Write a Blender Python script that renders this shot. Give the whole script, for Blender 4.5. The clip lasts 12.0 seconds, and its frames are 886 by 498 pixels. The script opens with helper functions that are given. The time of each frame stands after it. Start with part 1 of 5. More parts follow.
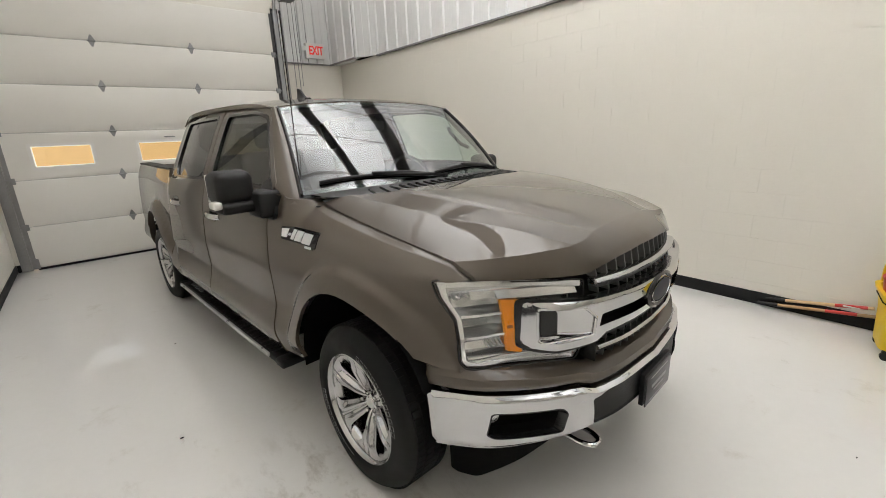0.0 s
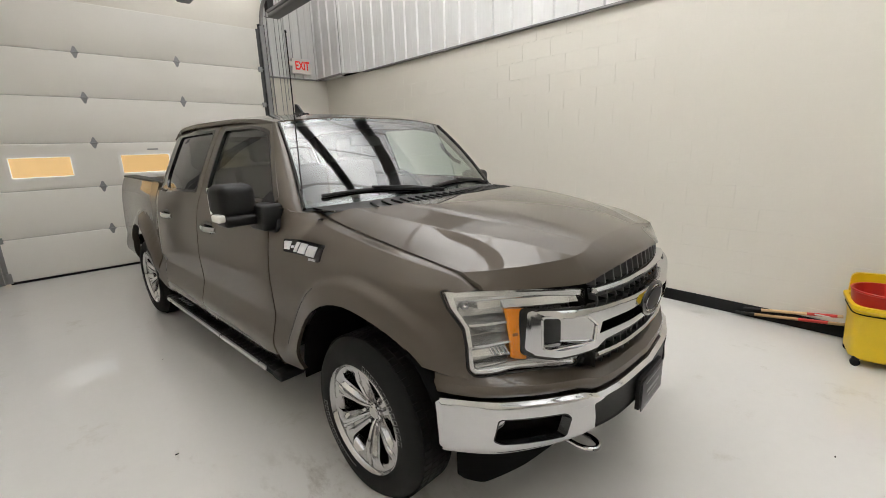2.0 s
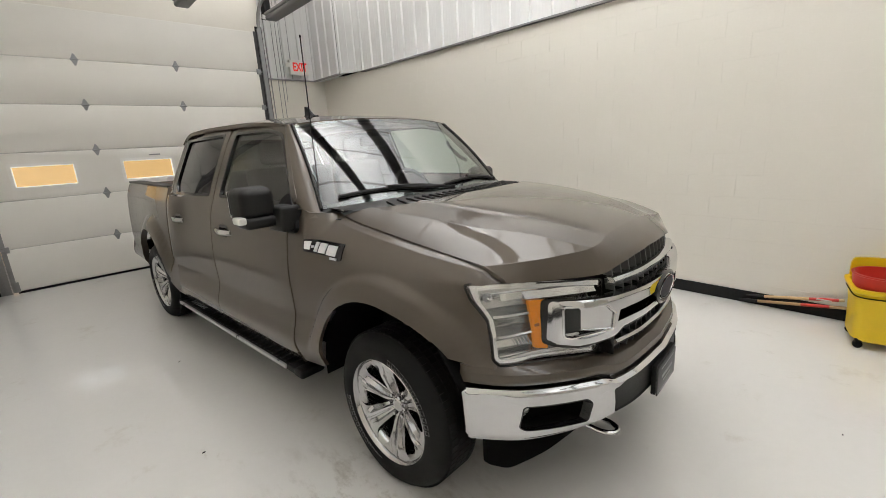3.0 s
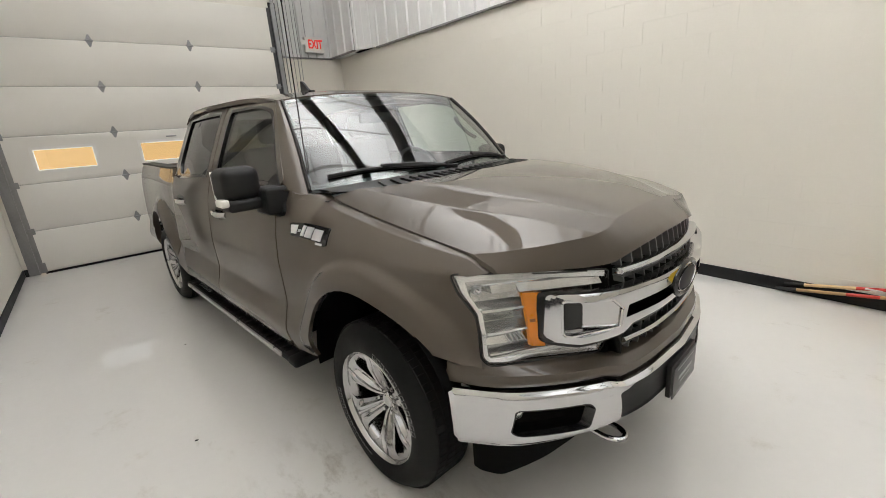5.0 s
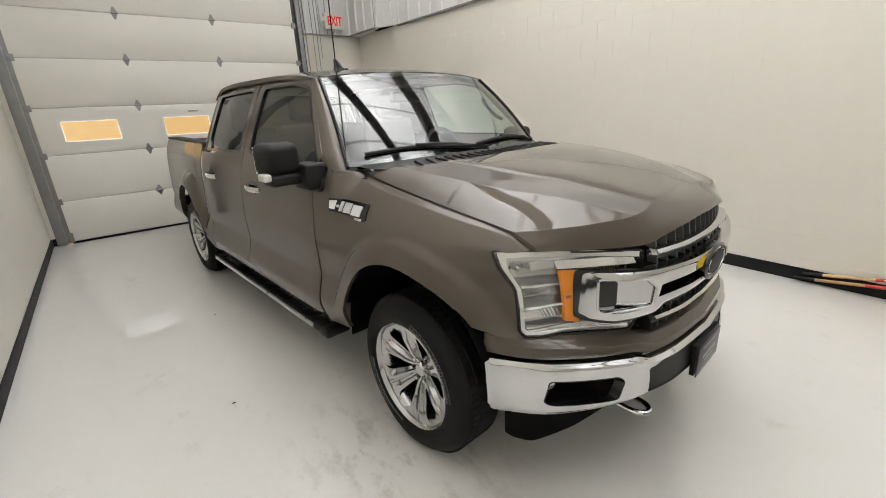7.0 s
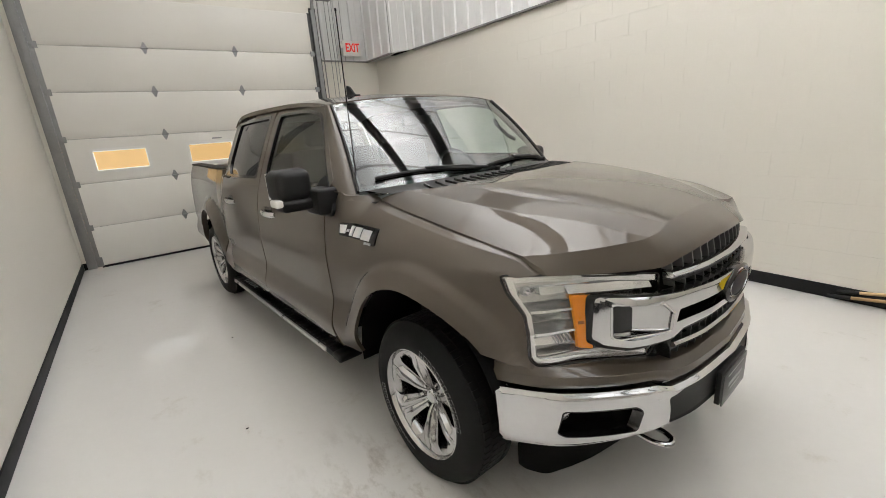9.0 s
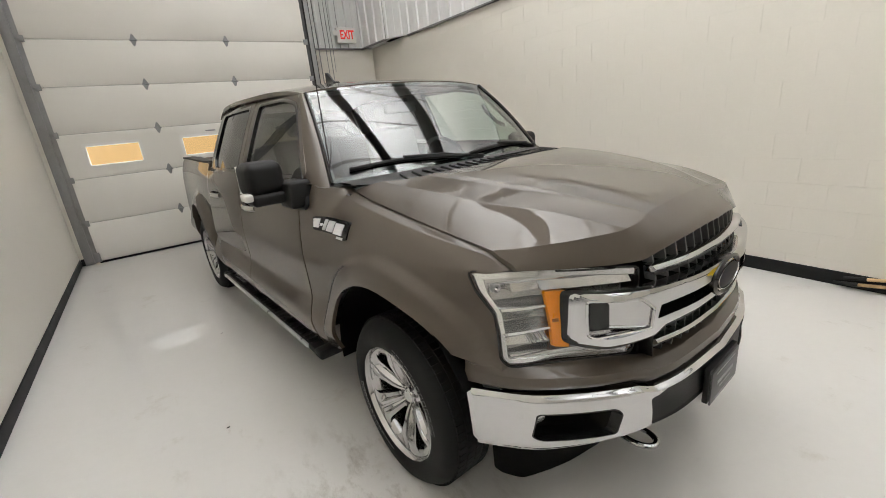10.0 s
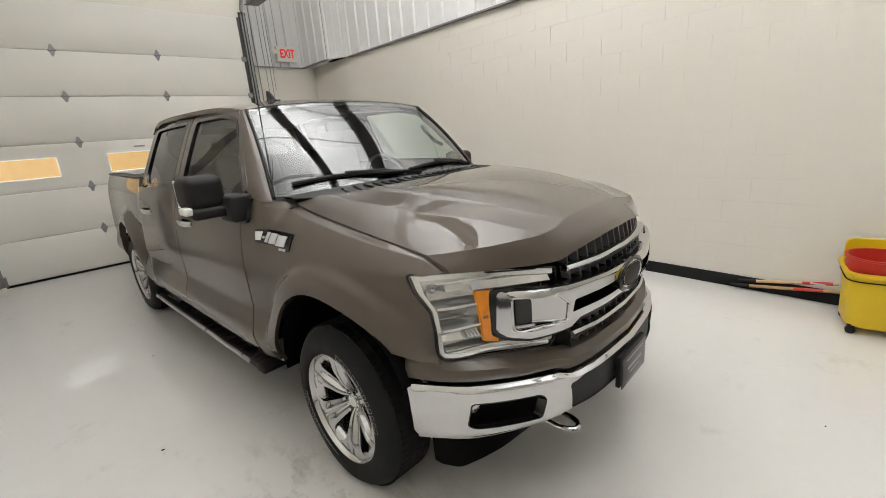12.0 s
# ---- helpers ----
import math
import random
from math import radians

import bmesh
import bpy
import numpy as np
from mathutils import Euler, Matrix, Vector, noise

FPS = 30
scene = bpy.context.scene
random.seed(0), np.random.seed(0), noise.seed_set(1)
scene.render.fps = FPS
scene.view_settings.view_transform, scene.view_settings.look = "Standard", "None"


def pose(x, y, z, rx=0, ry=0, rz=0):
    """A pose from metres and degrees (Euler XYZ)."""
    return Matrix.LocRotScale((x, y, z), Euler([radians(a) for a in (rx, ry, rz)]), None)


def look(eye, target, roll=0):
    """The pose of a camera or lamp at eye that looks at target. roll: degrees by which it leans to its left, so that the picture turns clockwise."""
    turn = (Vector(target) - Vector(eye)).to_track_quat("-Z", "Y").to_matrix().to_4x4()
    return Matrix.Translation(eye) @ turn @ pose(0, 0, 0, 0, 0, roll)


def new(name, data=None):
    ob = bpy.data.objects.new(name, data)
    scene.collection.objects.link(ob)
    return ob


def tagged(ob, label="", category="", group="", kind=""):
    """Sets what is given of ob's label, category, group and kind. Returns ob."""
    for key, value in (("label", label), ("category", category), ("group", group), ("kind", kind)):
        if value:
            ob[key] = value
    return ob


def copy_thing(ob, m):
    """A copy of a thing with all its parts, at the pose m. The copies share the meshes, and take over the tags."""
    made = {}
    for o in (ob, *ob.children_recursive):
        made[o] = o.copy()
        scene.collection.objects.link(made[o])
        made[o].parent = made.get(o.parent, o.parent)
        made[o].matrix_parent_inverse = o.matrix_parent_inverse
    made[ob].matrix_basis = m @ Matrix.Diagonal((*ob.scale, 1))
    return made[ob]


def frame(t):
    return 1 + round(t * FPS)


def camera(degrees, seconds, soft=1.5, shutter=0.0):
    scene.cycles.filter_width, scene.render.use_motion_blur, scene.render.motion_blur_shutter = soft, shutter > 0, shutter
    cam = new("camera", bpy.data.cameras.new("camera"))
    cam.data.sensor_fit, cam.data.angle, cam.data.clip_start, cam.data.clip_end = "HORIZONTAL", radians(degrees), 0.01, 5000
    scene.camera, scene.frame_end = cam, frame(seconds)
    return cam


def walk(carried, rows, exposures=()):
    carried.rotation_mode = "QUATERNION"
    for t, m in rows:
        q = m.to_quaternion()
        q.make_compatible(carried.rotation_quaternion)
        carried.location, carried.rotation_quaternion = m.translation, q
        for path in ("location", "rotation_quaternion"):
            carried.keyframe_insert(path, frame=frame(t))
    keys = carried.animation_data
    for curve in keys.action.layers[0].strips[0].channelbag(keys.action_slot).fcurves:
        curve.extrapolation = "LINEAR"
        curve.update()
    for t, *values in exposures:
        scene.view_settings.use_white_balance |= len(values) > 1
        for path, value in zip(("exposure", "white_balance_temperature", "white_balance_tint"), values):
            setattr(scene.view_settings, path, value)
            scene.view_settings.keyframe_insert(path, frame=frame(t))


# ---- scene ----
cam = camera(92.7, 12.0, soft=0.9)
PATH = [
    (0, (-1.74, -1.654, 1.636), (-0.517, -0.165, 1.1), -2.3),
    (0.5, (-1.687, -1.696, 1.624), (-0.499, -0.176, 1.097), -2.4),
    (1, (-1.702, -1.682, 1.619), (-0.502, -0.166, 1.109), -2.2),
    (1.5, (-1.777, -1.651, 1.639), (-0.521, -0.172, 1.153), -2.1),
    (2, (-1.863, -1.631, 1.646), (-0.557, -0.193, 1.171), -1.7),
    (2.5, (-1.932, -1.611, 1.651), (-0.632, -0.178, 1.146), -2.7),
    (3, (-1.979, -1.605, 1.658), (-0.665, -0.178, 1.17), -3.2),
    (3.2, (-1.981, -1.607, 1.664), (-0.678, -0.166, 1.19), -3.1),
    (5, (-1.742, -1.573, 1.621), (-0.539, -0.079, 1.054), -4.0),
    (5.5, (-1.719, -1.569, 1.622), (-0.523, -0.072, 1.051), -4.1),
    (6, (-1.763, -1.561, 1.628), (-0.593, -0.049, 1.039), -3.7),
    (6.5, (-1.832, -1.549, 1.625), (-0.711, -0.026, 0.973), -2.9),
    (7, (-1.893, -1.548, 1.626), (-0.735, -0.049, 0.984), -2.7),
    (7.5, (-1.955, -1.56, 1.638), (-0.771, -0.059, 1.051), -2.3),
    (7.7, (-1.962, -1.556, 1.643), (-0.784, -0.037, 1.09), -2.6),
    (9.5, (-1.741, -1.553, 1.64), (-0.665, 0.034, 1.07), -4.9),
    (10, (-1.654, -1.562, 1.624), (-0.594, 0.023, 1.019), -5.5),
    (10.5, (-1.606, -1.575, 1.602), (-0.538, -0.013, 0.952), -6.9),
    (11, (-1.588, -1.591, 1.591), (-0.391, -0.098, 1.009), -5.3),
    (11.5, (-1.636, -1.625, 1.605), (-0.395, -0.142, 1.095), -4.3),
    (12, (-1.72, -1.695, 1.614), (-0.441, -0.254, 1.073), -4.4),
]
walk(cam, [(t, look(eye, target, roll)) for t, eye, target, roll in PATH], [(0, -0.03), (1.5, -0.05), (3.2, -0.04), (5, 0.0), (7, 0.06), (7.7, 0.04), (9.5, 0.0), (12, 0.0)])

# ---- world and light ----
world = bpy.data.worlds.new("world")
scene.world = world
world.use_nodes = True
world.node_tree.nodes["Background"].inputs[0].default_value = (0.75, 0.8, 0.9, 1)
world.node_tree.nodes["Background"].inputs[1].default_value = 1.5
scene.view_settings.exposure = 0.0

LEFT, RIGHT, FAR, NEAR, CEIL = -2.725, 2.745, 6.30, -7.0, 5.0


def strip_light(x, y, z, length, power):
    """The light of one hanging strip, thrown up at the ceiling liner."""
    lamp = bpy.data.lights.new("strip_uplight", "AREA")
    lamp.shape, lamp.size, lamp.size_y, lamp.energy = "RECTANGLE", 0.16, length, power
    lamp.color = (1.0, 0.943, 0.903)
    new("strip_uplight", lamp).matrix_world = pose(x, y, z + 0.09, 180)


# ---- materials ----
def ramp(nt, fac, stops):
    r = nt.nodes.new("ShaderNodeValToRGB")
    while len(r.color_ramp.elements) < len(stops):
        r.color_ramp.elements.new(0.5)
    for e, (p, c) in zip(r.color_ramp.elements, stops):
        e.position, e.color = p, (*c, 1)
    nt.links.new(fac, r.inputs[0])
    return r.outputs[0]


def noise_node(nt, scale, detail=4, rough=0.55, stretch=None):
    tc = nt.nodes.new("ShaderNodeTexCoord")
    mp = nt.nodes.new("ShaderNodeMapping")
    if stretch:
        mp.inputs["Scale"].default_value = stretch
    nt.links.new(tc.outputs["Object"], mp.inputs[0])
    n = nt.nodes.new("ShaderNodeTexNoise")
    n.inputs["Scale"].default_value, n.inputs["Detail"].default_value, n.inputs["Roughness"].default_value = scale, detail, rough
    nt.links.new(mp.outputs[0], n.inputs["Vector"])
    return n.outputs["Fac"]


def material(name, color, rough=0.5, metal=0.0, vary=0.06, scale=3.0, fine=60.0, bump=0.0, rough_vary=0.05, coat=0.0, stretch=None, emit=None, alpha_spec=0.5):
    m = bpy.data.materials.new(name)
    m.use_nodes = True
    nt = m.node_tree
    b = nt.nodes["Principled BSDF"]
    a = noise_node(nt, scale, 5, 0.6, stretch)
    f = noise_node(nt, fine, 3, 0.6, stretch)
    mix = nt.nodes.new("ShaderNodeMath")
    mix.operation = "MULTIPLY_ADD"
    nt.links.new(f, mix.inputs[0])
    mix.inputs[1].default_value = 0.4
    nt.links.new(a, mix.inputs[2])
    lo = tuple(c * (1 - vary) for c in color)
    hi = tuple(min(1, c * (1 + vary)) for c in color)
    nt.links.new(ramp(nt, mix.outputs[0], [(0.4, lo), (1.0, hi)]), b.inputs["Base Color"])
    r0, r1 = max(0.02, rough - rough_vary), min(1, rough + rough_vary)
    nt.links.new(ramp(nt, a, [(0.3, (r0,) * 3), (0.7, (r1,) * 3)]), b.inputs["Roughness"])
    b.inputs["Metallic"].default_value = metal
    b.inputs["Coat Weight"].default_value = coat
    b.inputs["Coat Roughness"].default_value = 0.03
    b.inputs["Specular IOR Level"].default_value = alpha_spec
    if bump:
        bn = nt.nodes.new("ShaderNodeBump")
        bn.inputs["Strength"].default_value, bn.inputs["Distance"].default_value = 1.0, bump
        nt.links.new(f, bn.inputs["Height"])
        nt.links.new(bn.outputs[0], b.inputs["Normal"])
    if emit:
        b.inputs["Emission Color"].default_value = (*emit[:3], 1)
        b.inputs["Emission Strength"].default_value = emit[3]
    return m


def glass(name, tint, f0=0.08, rough=0.0):
    """A pane: clear with a tint, and glossier at a glancing angle; f0: its gloss seen straight on."""
    m = bpy.data.materials.new(name)
    m.use_nodes = True
    nt = m.node_tree
    nt.nodes.remove(nt.nodes["Principled BSDF"])
    t, g, x, lw, pw, ma = (nt.nodes.new("ShaderNode" + k) for k in ("BsdfTransparent", "BsdfGlossy", "MixShader", "LayerWeight", "Math", "Math"))
    t.inputs[0].default_value = (*tint, 1)
    g.inputs["Roughness"].default_value = rough
    lw.inputs[0].default_value = 0.5
    pw.operation, ma.operation = "POWER", "MULTIPLY_ADD"
    pw.inputs[1].default_value = 4.4
    ma.inputs[1].default_value, ma.inputs[2].default_value = 1 - f0, f0
    nt.links.new(lw.outputs["Facing"], pw.inputs[0])
    nt.links.new(pw.outputs[0], ma.inputs[0])
    nt.links.new(ma.outputs[0], x.inputs[0])
    nt.links.new(t.outputs[0], x.inputs[1])
    nt.links.new(g.outputs[0], x.inputs[2])
    nt.links.new(x.outputs[0], nt.nodes["Material Output"].inputs[0])
    return m


PAINT = material("grey_brown_metallic_paint", (0.082, 0.066, 0.050), 0.48, 0.2, 0.05, 0.8, 900, 0.0, 0.02, 1.0, alpha_spec=0.15)
CHROME = material("chrome", (0.60, 0.60, 0.605), 0.06, 1.0, 0.02, 4, 50, 0, 0.02)
BADGE = material("bright_badge_metal", (0.72, 0.72, 0.72), 0.22, 0.35, 0.03, 8, 80)
SATIN = material("satin_aluminium", (0.62, 0.62, 0.61), 0.3, 0.6, 0.04, 8, 80, 0, 0.05)
POLISH = material("polished_wheel_alloy", (0.54, 0.54, 0.54), 0.13, 1.0, 0.03, 8, 80, 0, 0.04)
BLACK = material("textured_black_plastic", (0.009, 0.009, 0.0095), 0.5, 0, 0.2, 6, 500, 0.0004, alpha_spec=0.3)
GLOSSBLACK = material("gloss_black_plastic", (0.012, 0.012, 0.013), 0.15, 0, 0.1, 6, 200)
DARK = material("shadow_black_plastic", (0.004, 0.004, 0.004), 0.9, 0, 0.2, alpha_spec=0.1)
RUBBER = material("tyre_rubber", (0.010, 0.010, 0.010), 0.68, 0, 0.25, 9, 300, 0.0004, 0.08, alpha_spec=0.22)
WHITEINK = material("white_tyre_lettering", (0.27, 0.27, 0.26), 0.6, 0, 0.15, 30, 200)
WSGLASS = glass("windshield_glass", (0.74, 0.86, 0.83), 0.17)
TINTED = glass("tinted_side_glass", (0.66, 0.76, 0.69), 0.10)
PRIVACY = glass("privacy_glass", (0.07, 0.075, 0.075), 0.07)
LENS = glass("clear_lens", (0.97, 0.975, 0.98), 0.035)
AMBER = material("amber_reflector", (0.85, 0.27, 0.005), 0.3, 0, 0.1, 30, 300)
AMBERMARK = material("amber_mark", (0.3, 0.1, 0.01))
REFLECTOR = material("headlamp_reflector", (0.80, 0.80, 0.79), 0.11, 0.85, 0.05, 10, 90)
LAMPSILVER = material("silver_lamp_housing", (0.62, 0.62, 0.61), 0.20, 0.85, 0.08, 14, 40)
GREYPLASTIC = material("grey_lamp_housing", (0.32, 0.32, 0.32), 0.35, 0.3, 0.1, 20, 90)
CLOTH = material("grey_seat_cloth", (0.022, 0.021, 0.021), 0.9, 0, 0.1, 5, 300)
DASH = material("dashboard_vinyl", (0.035, 0.035, 0.036), 0.6, 0, 0.15, 5, 300, 0.0004)
WALLPAINT = material("cream_block_paint", (0.80, 0.765, 0.69), 0.42, 0, 0.025, 0.6, 45, 0.0012)
SIDING = material("galvalume_siding", (0.80, 0.80, 0.79), 0.36, 0.0, 0.06, 1.2, 40, 0, 0.08, stretch=(1, 1, 0.2))
DOORPAINT = material("white_door_steel", (0.78, 0.755, 0.70), 0.38, 0, 0.03, 0.9, 160, 0.0005)
STEEL = material("galvanised_steel", (0.30, 0.30, 0.30), 0.42, 0.8, 0.15, 6, 60, 0, 0.1)
BASE = material("black_cove_base", (0.012, 0.012, 0.013), 0.6, 0, 0.2, 5, 80, alpha_spec=0.25)
CEILING = material("white_ceiling_liner", (0.76, 0.80, 0.83), 0.6, 0, 0.04, 1.0, 30)
BEAM = material("dark_grey_angle", (0.02, 0.02, 0.022), 0.6, 0, 0.1)
COVERGREY = material("grey_lamp_cover", (0.20, 0.20, 0.20), 0.6, 0, 0.05, 3, 60)
YELLOW = material("yellow_bucket_plastic", (0.80, 0.55, 0.01), 0.38, 0, 0.06, 5, 120, 0.0004)
RED = material("red_bucket_plastic", (0.55, 0.03, 0.02), 0.35, 0, 0.08, 5, 120, 0.0003)
REDSIGN = material("red_exit_letters", (0.75, 0.04, 0.03), 0.5, 0, 0.02, emit=(0.9, 0.04, 0.03, 0.3))
SIGNWHITE = material("white_sign_plastic", (0.80, 0.78, 0.74), 0.5, 0, 0.03)
WOOD = material("pale_wooden_handle", (0.66, 0.47, 0.26), 0.55, 0, 0.15, 4, 60, 0.0003, stretch=(8, 0.6, 8))
BLUEOVAL = material("dark_oval_enamel", (0.03, 0.032, 0.04), 0.5, 0.0, 0.1, alpha_spec=0.2)
COWL = material("grey_cowl_plastic", (0.030, 0.029, 0.028), 0.55, 0, 0.15, 6, 300, 0.0004)
MESHGREY = material("grey_grille_mesh", (0.10, 0.10, 0.10), 0.4, 0.2, 0.1)
TUBE = material("lit_fluorescent_tube", (0.9, 0.9, 0.9), 0.5, 0, 0, emit=(1.0, 0.97, 0.92, 0.5))
PLATE = material("dealer_plate", (0.07, 0.07, 0.073), 0.35, 0.2, 0.1)
# building outside: emission in the colour stands in for sunlight falling on it
WINDOWGLOW = material("glowing_yellow_building", (0.45, 0.32, 0.16), 0.8, 0, 0.3, 1.5, 8, emit=(1.0, 0.66, 0.30, 0.62))
# white frame whose sunlit brightness is put in as emission
SUNLIT = material("glowing_white_frame", (0.85, 0.84, 0.80), 0.6, 0, 0.03, emit=(1.0, 0.97, 0.9, 1.1))


def floor_material():
    m = material("white_epoxy_floor", (0.72, 0.705, 0.68), 0.05, 0, 0.035, 0.7, 22, 0.0, 0.02, alpha_spec=0.75)
    nt = m.node_tree
    b = nt.nodes["Principled BSDF"]
    old = b.inputs["Base Color"].links[0].from_socket
    streak = noise_node(nt, 2.2, 8, 0.72)
    dirt = ramp(nt, streak, [(0.60, (1, 1, 1)), (0.74, (0.80, 0.77, 0.72))])
    mul = nt.nodes.new("ShaderNodeMix")
    mul.data_type, mul.blend_type = "RGBA", "MULTIPLY"
    mul.inputs["Factor"].default_value = 0.8
    nt.links.new(old, mul.inputs["A"])
    nt.links.new(dirt, mul.inputs["B"])
    # tyre scuffs where vehicles stand, broken up by noise
    tc = nt.nodes.new("ShaderNodeTexCoord")
    base = mul.outputs["Result"]
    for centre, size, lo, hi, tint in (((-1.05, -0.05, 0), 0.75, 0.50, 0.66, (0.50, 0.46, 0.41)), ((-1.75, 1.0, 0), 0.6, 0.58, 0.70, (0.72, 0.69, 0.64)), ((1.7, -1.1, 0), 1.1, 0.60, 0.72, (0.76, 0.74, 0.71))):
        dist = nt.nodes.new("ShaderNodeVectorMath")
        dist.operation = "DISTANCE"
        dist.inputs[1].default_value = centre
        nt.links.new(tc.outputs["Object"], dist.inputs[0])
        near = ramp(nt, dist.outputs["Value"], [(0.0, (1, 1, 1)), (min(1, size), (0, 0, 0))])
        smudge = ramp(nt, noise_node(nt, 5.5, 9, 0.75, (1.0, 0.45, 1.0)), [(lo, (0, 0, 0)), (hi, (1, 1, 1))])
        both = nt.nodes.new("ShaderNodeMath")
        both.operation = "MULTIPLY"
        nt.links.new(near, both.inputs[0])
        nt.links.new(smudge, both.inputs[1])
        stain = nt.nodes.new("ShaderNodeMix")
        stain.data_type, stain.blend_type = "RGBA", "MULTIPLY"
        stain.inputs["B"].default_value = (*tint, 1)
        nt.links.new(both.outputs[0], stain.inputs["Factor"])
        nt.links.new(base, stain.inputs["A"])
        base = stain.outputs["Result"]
    nt.links.new(base, b.inputs["Base Color"])
    return m


FLOOR = floor_material()


# ---- mesh helpers ----
def part(name, bm, mat, parent=None, label="", smooth=True, out=None):
    bmesh.ops.recalc_face_normals(bm, faces=bm.faces)
    if out is not None:
        bm.normal_update()
        if sum((f.normal * f.calc_area() for f in bm.faces), Vector()).dot(Vector(out)) < 0:
            bmesh.ops.reverse_faces(bm, faces=bm.faces)
    me = bpy.data.meshes.new(name)
    bm.to_mesh(me)
    bm.free()
    for mm in (mat if isinstance(mat, (list, tuple)) else [mat]):
        me.materials.append(mm)
    if smooth:
        me.shade_smooth()
        me.set_sharp_from_angle(angle=radians(35))
    ob = new(name, me)
    if parent is not None:
        ob.parent = parent
    if label:
        tagged(ob, label)
    return ob


def thing(name, label, category, m=None, group="", kind=""):
    ob = new(name)
    ob.empty_display_size = 0.1
    if m is not None:
        ob.matrix_world = m
    return tagged(ob, label, category, group, kind)


def box(bm, x0, x1, y0, y1, z0, z1, bevel=0.0, m=None, segs=2):
    r = bmesh.ops.create_cube(bm, size=1)
    vs = r["verts"]
    for v in vs:
        v.co = Vector((x0 + (v.co.x + 0.5) * (x1 - x0), y0 + (v.co.y + 0.5) * (y1 - y0), z0 + (v.co.z + 0.5) * (z1 - z0)))
    if m is not None:
        bmesh.ops.transform(bm, matrix=m, verts=vs)
    if bevel:
        es = list({e for v in vs for e in v.link_edges})
        bmesh.ops.bevel(bm, geom=es, offset=bevel, segments=segs, profile=0.5, affect="EDGES")
    return bm


def boxm(*a, **k):
    return box(bmesh.new(), *a, **k)


def cyl(bm, p, q, r, r2=None, n=20, caps=True):
    p, q = Vector(p), Vector(q)
    d = q - p
    m = Matrix.Translation((p + q) / 2) @ d.to_track_quat("Z", "Y").to_matrix().to_4x4()
    bmesh.ops.create_cone(bm, cap_ends=caps, segments=n, radius1=r, radius2=r if r2 is None else r2, depth=d.length, matrix=m)
    return bm


def tube(bm, pts, r, n=10, closed=False):
    """A round bar along a line of points."""
    pts = [Vector(p) for p in pts]
    rings = []
    up = Vector((0, 0, 1))
    for i, p in enumerate(pts):
        a, b = pts[i - 1] if (i or closed) else p, pts[(i + 1) % len(pts)] if (i < len(pts) - 1 or closed) else p
        t = (b - a).normalized()
        s = t.cross(up)
        if s.length < 1e-3:
            s = t.cross(Vector((1, 0, 0)))
        s.normalize()
        w = s.cross(t)
        rings.append([bm.verts.new(p + r * (math.cos(k * 2 * math.pi / n) * s + math.sin(k * 2 * math.pi / n) * w)) for k in range(n)])
    loop = rings + ([rings[0]] if closed else [])
    for a, b in zip(loop, loop[1:]):
        for k in range(n):
            bm.faces.new((a[k], a[(k + 1) % n], b[(k + 1) % n], b[k]))
    if not closed:
        bm.faces.new(rings[0][::-1])
        bm.faces.new(rings[-1])
    return bm


def lathe(bm, profile, n=64, m=None, closed=False):
    """Turns (radius, height) pairs about z."""
    rings = [[bm.verts.new((r * math.cos(2 * math.pi * k / n), r * math.sin(2 * math.pi * k / n), h)) for k in range(n)] for r, h in profile]
    for a, b in zip(rings, rings[1:] + ([rings[0]] if closed else [])):
        for k in range(n):
            bm.faces.new((a[k], a[(k + 1) % n], b[(k + 1) % n], b[k]))
    if m is not None:
        bmesh.ops.transform(bm, matrix=m, verts=[v for r in rings for v in r])
    return bm


def spline(keys):
    """A smooth function through (x, y) pairs, monotone between them."""
    xs = [k[0] for k in keys]
    ys = [k[1] for k in keys]
    d = [(ys[i + 1] - ys[i]) / (xs[i + 1] - xs[i]) for i in range(len(xs) - 1)]
    g = [d[0]] + [0 if d[i - 1] * d[i] <= 0 else 2 * d[i - 1] * d[i] / (d[i - 1] + d[i]) for i in range(1, len(d))] + [d[-1]]

    def f(x):
        if x <= xs[0]:
            return ys[0]
        if x >= xs[-1]:
            return ys[-1]
        i = max(j for j in range(len(xs) - 1) if xs[j] <= x)
        h = xs[i + 1] - xs[i]
        t = (x - xs[i]) / h
        return (2 * t**3 - 3 * t**2 + 1) * ys[i] + (t**3 - 2 * t**2 + t) * h * g[i] + (3 * t**2 - 2 * t**3) * ys[i + 1] + (t**3 - t**2) * h * g[i + 1]

    return f


def rounded(pts, r, n=4):
    """A closed outline with its corners rounded; r: one radius, or one a corner."""
    out = []
    for i, p in enumerate(pts):
        a, b, c = Vector(pts[i - 1]), Vector(p), Vector(pts[(i + 1) % len(pts)])
        rr = r[i] if isinstance(r, (list, tuple)) else r
        u, w = a - b, c - b
        k = min(rr, u.length * 0.45, w.length * 0.45)
        if k < 1e-4:
            out.append(tuple(b))
            continue
        p0, p1 = b + u.normalized() * k, b + w.normalized() * k
        for j in range(n + 1):
            t = j / n
            out.append(tuple((1 - t) ** 2 * p0 + 2 * t * (1 - t) * b + t**2 * p1))
    return out


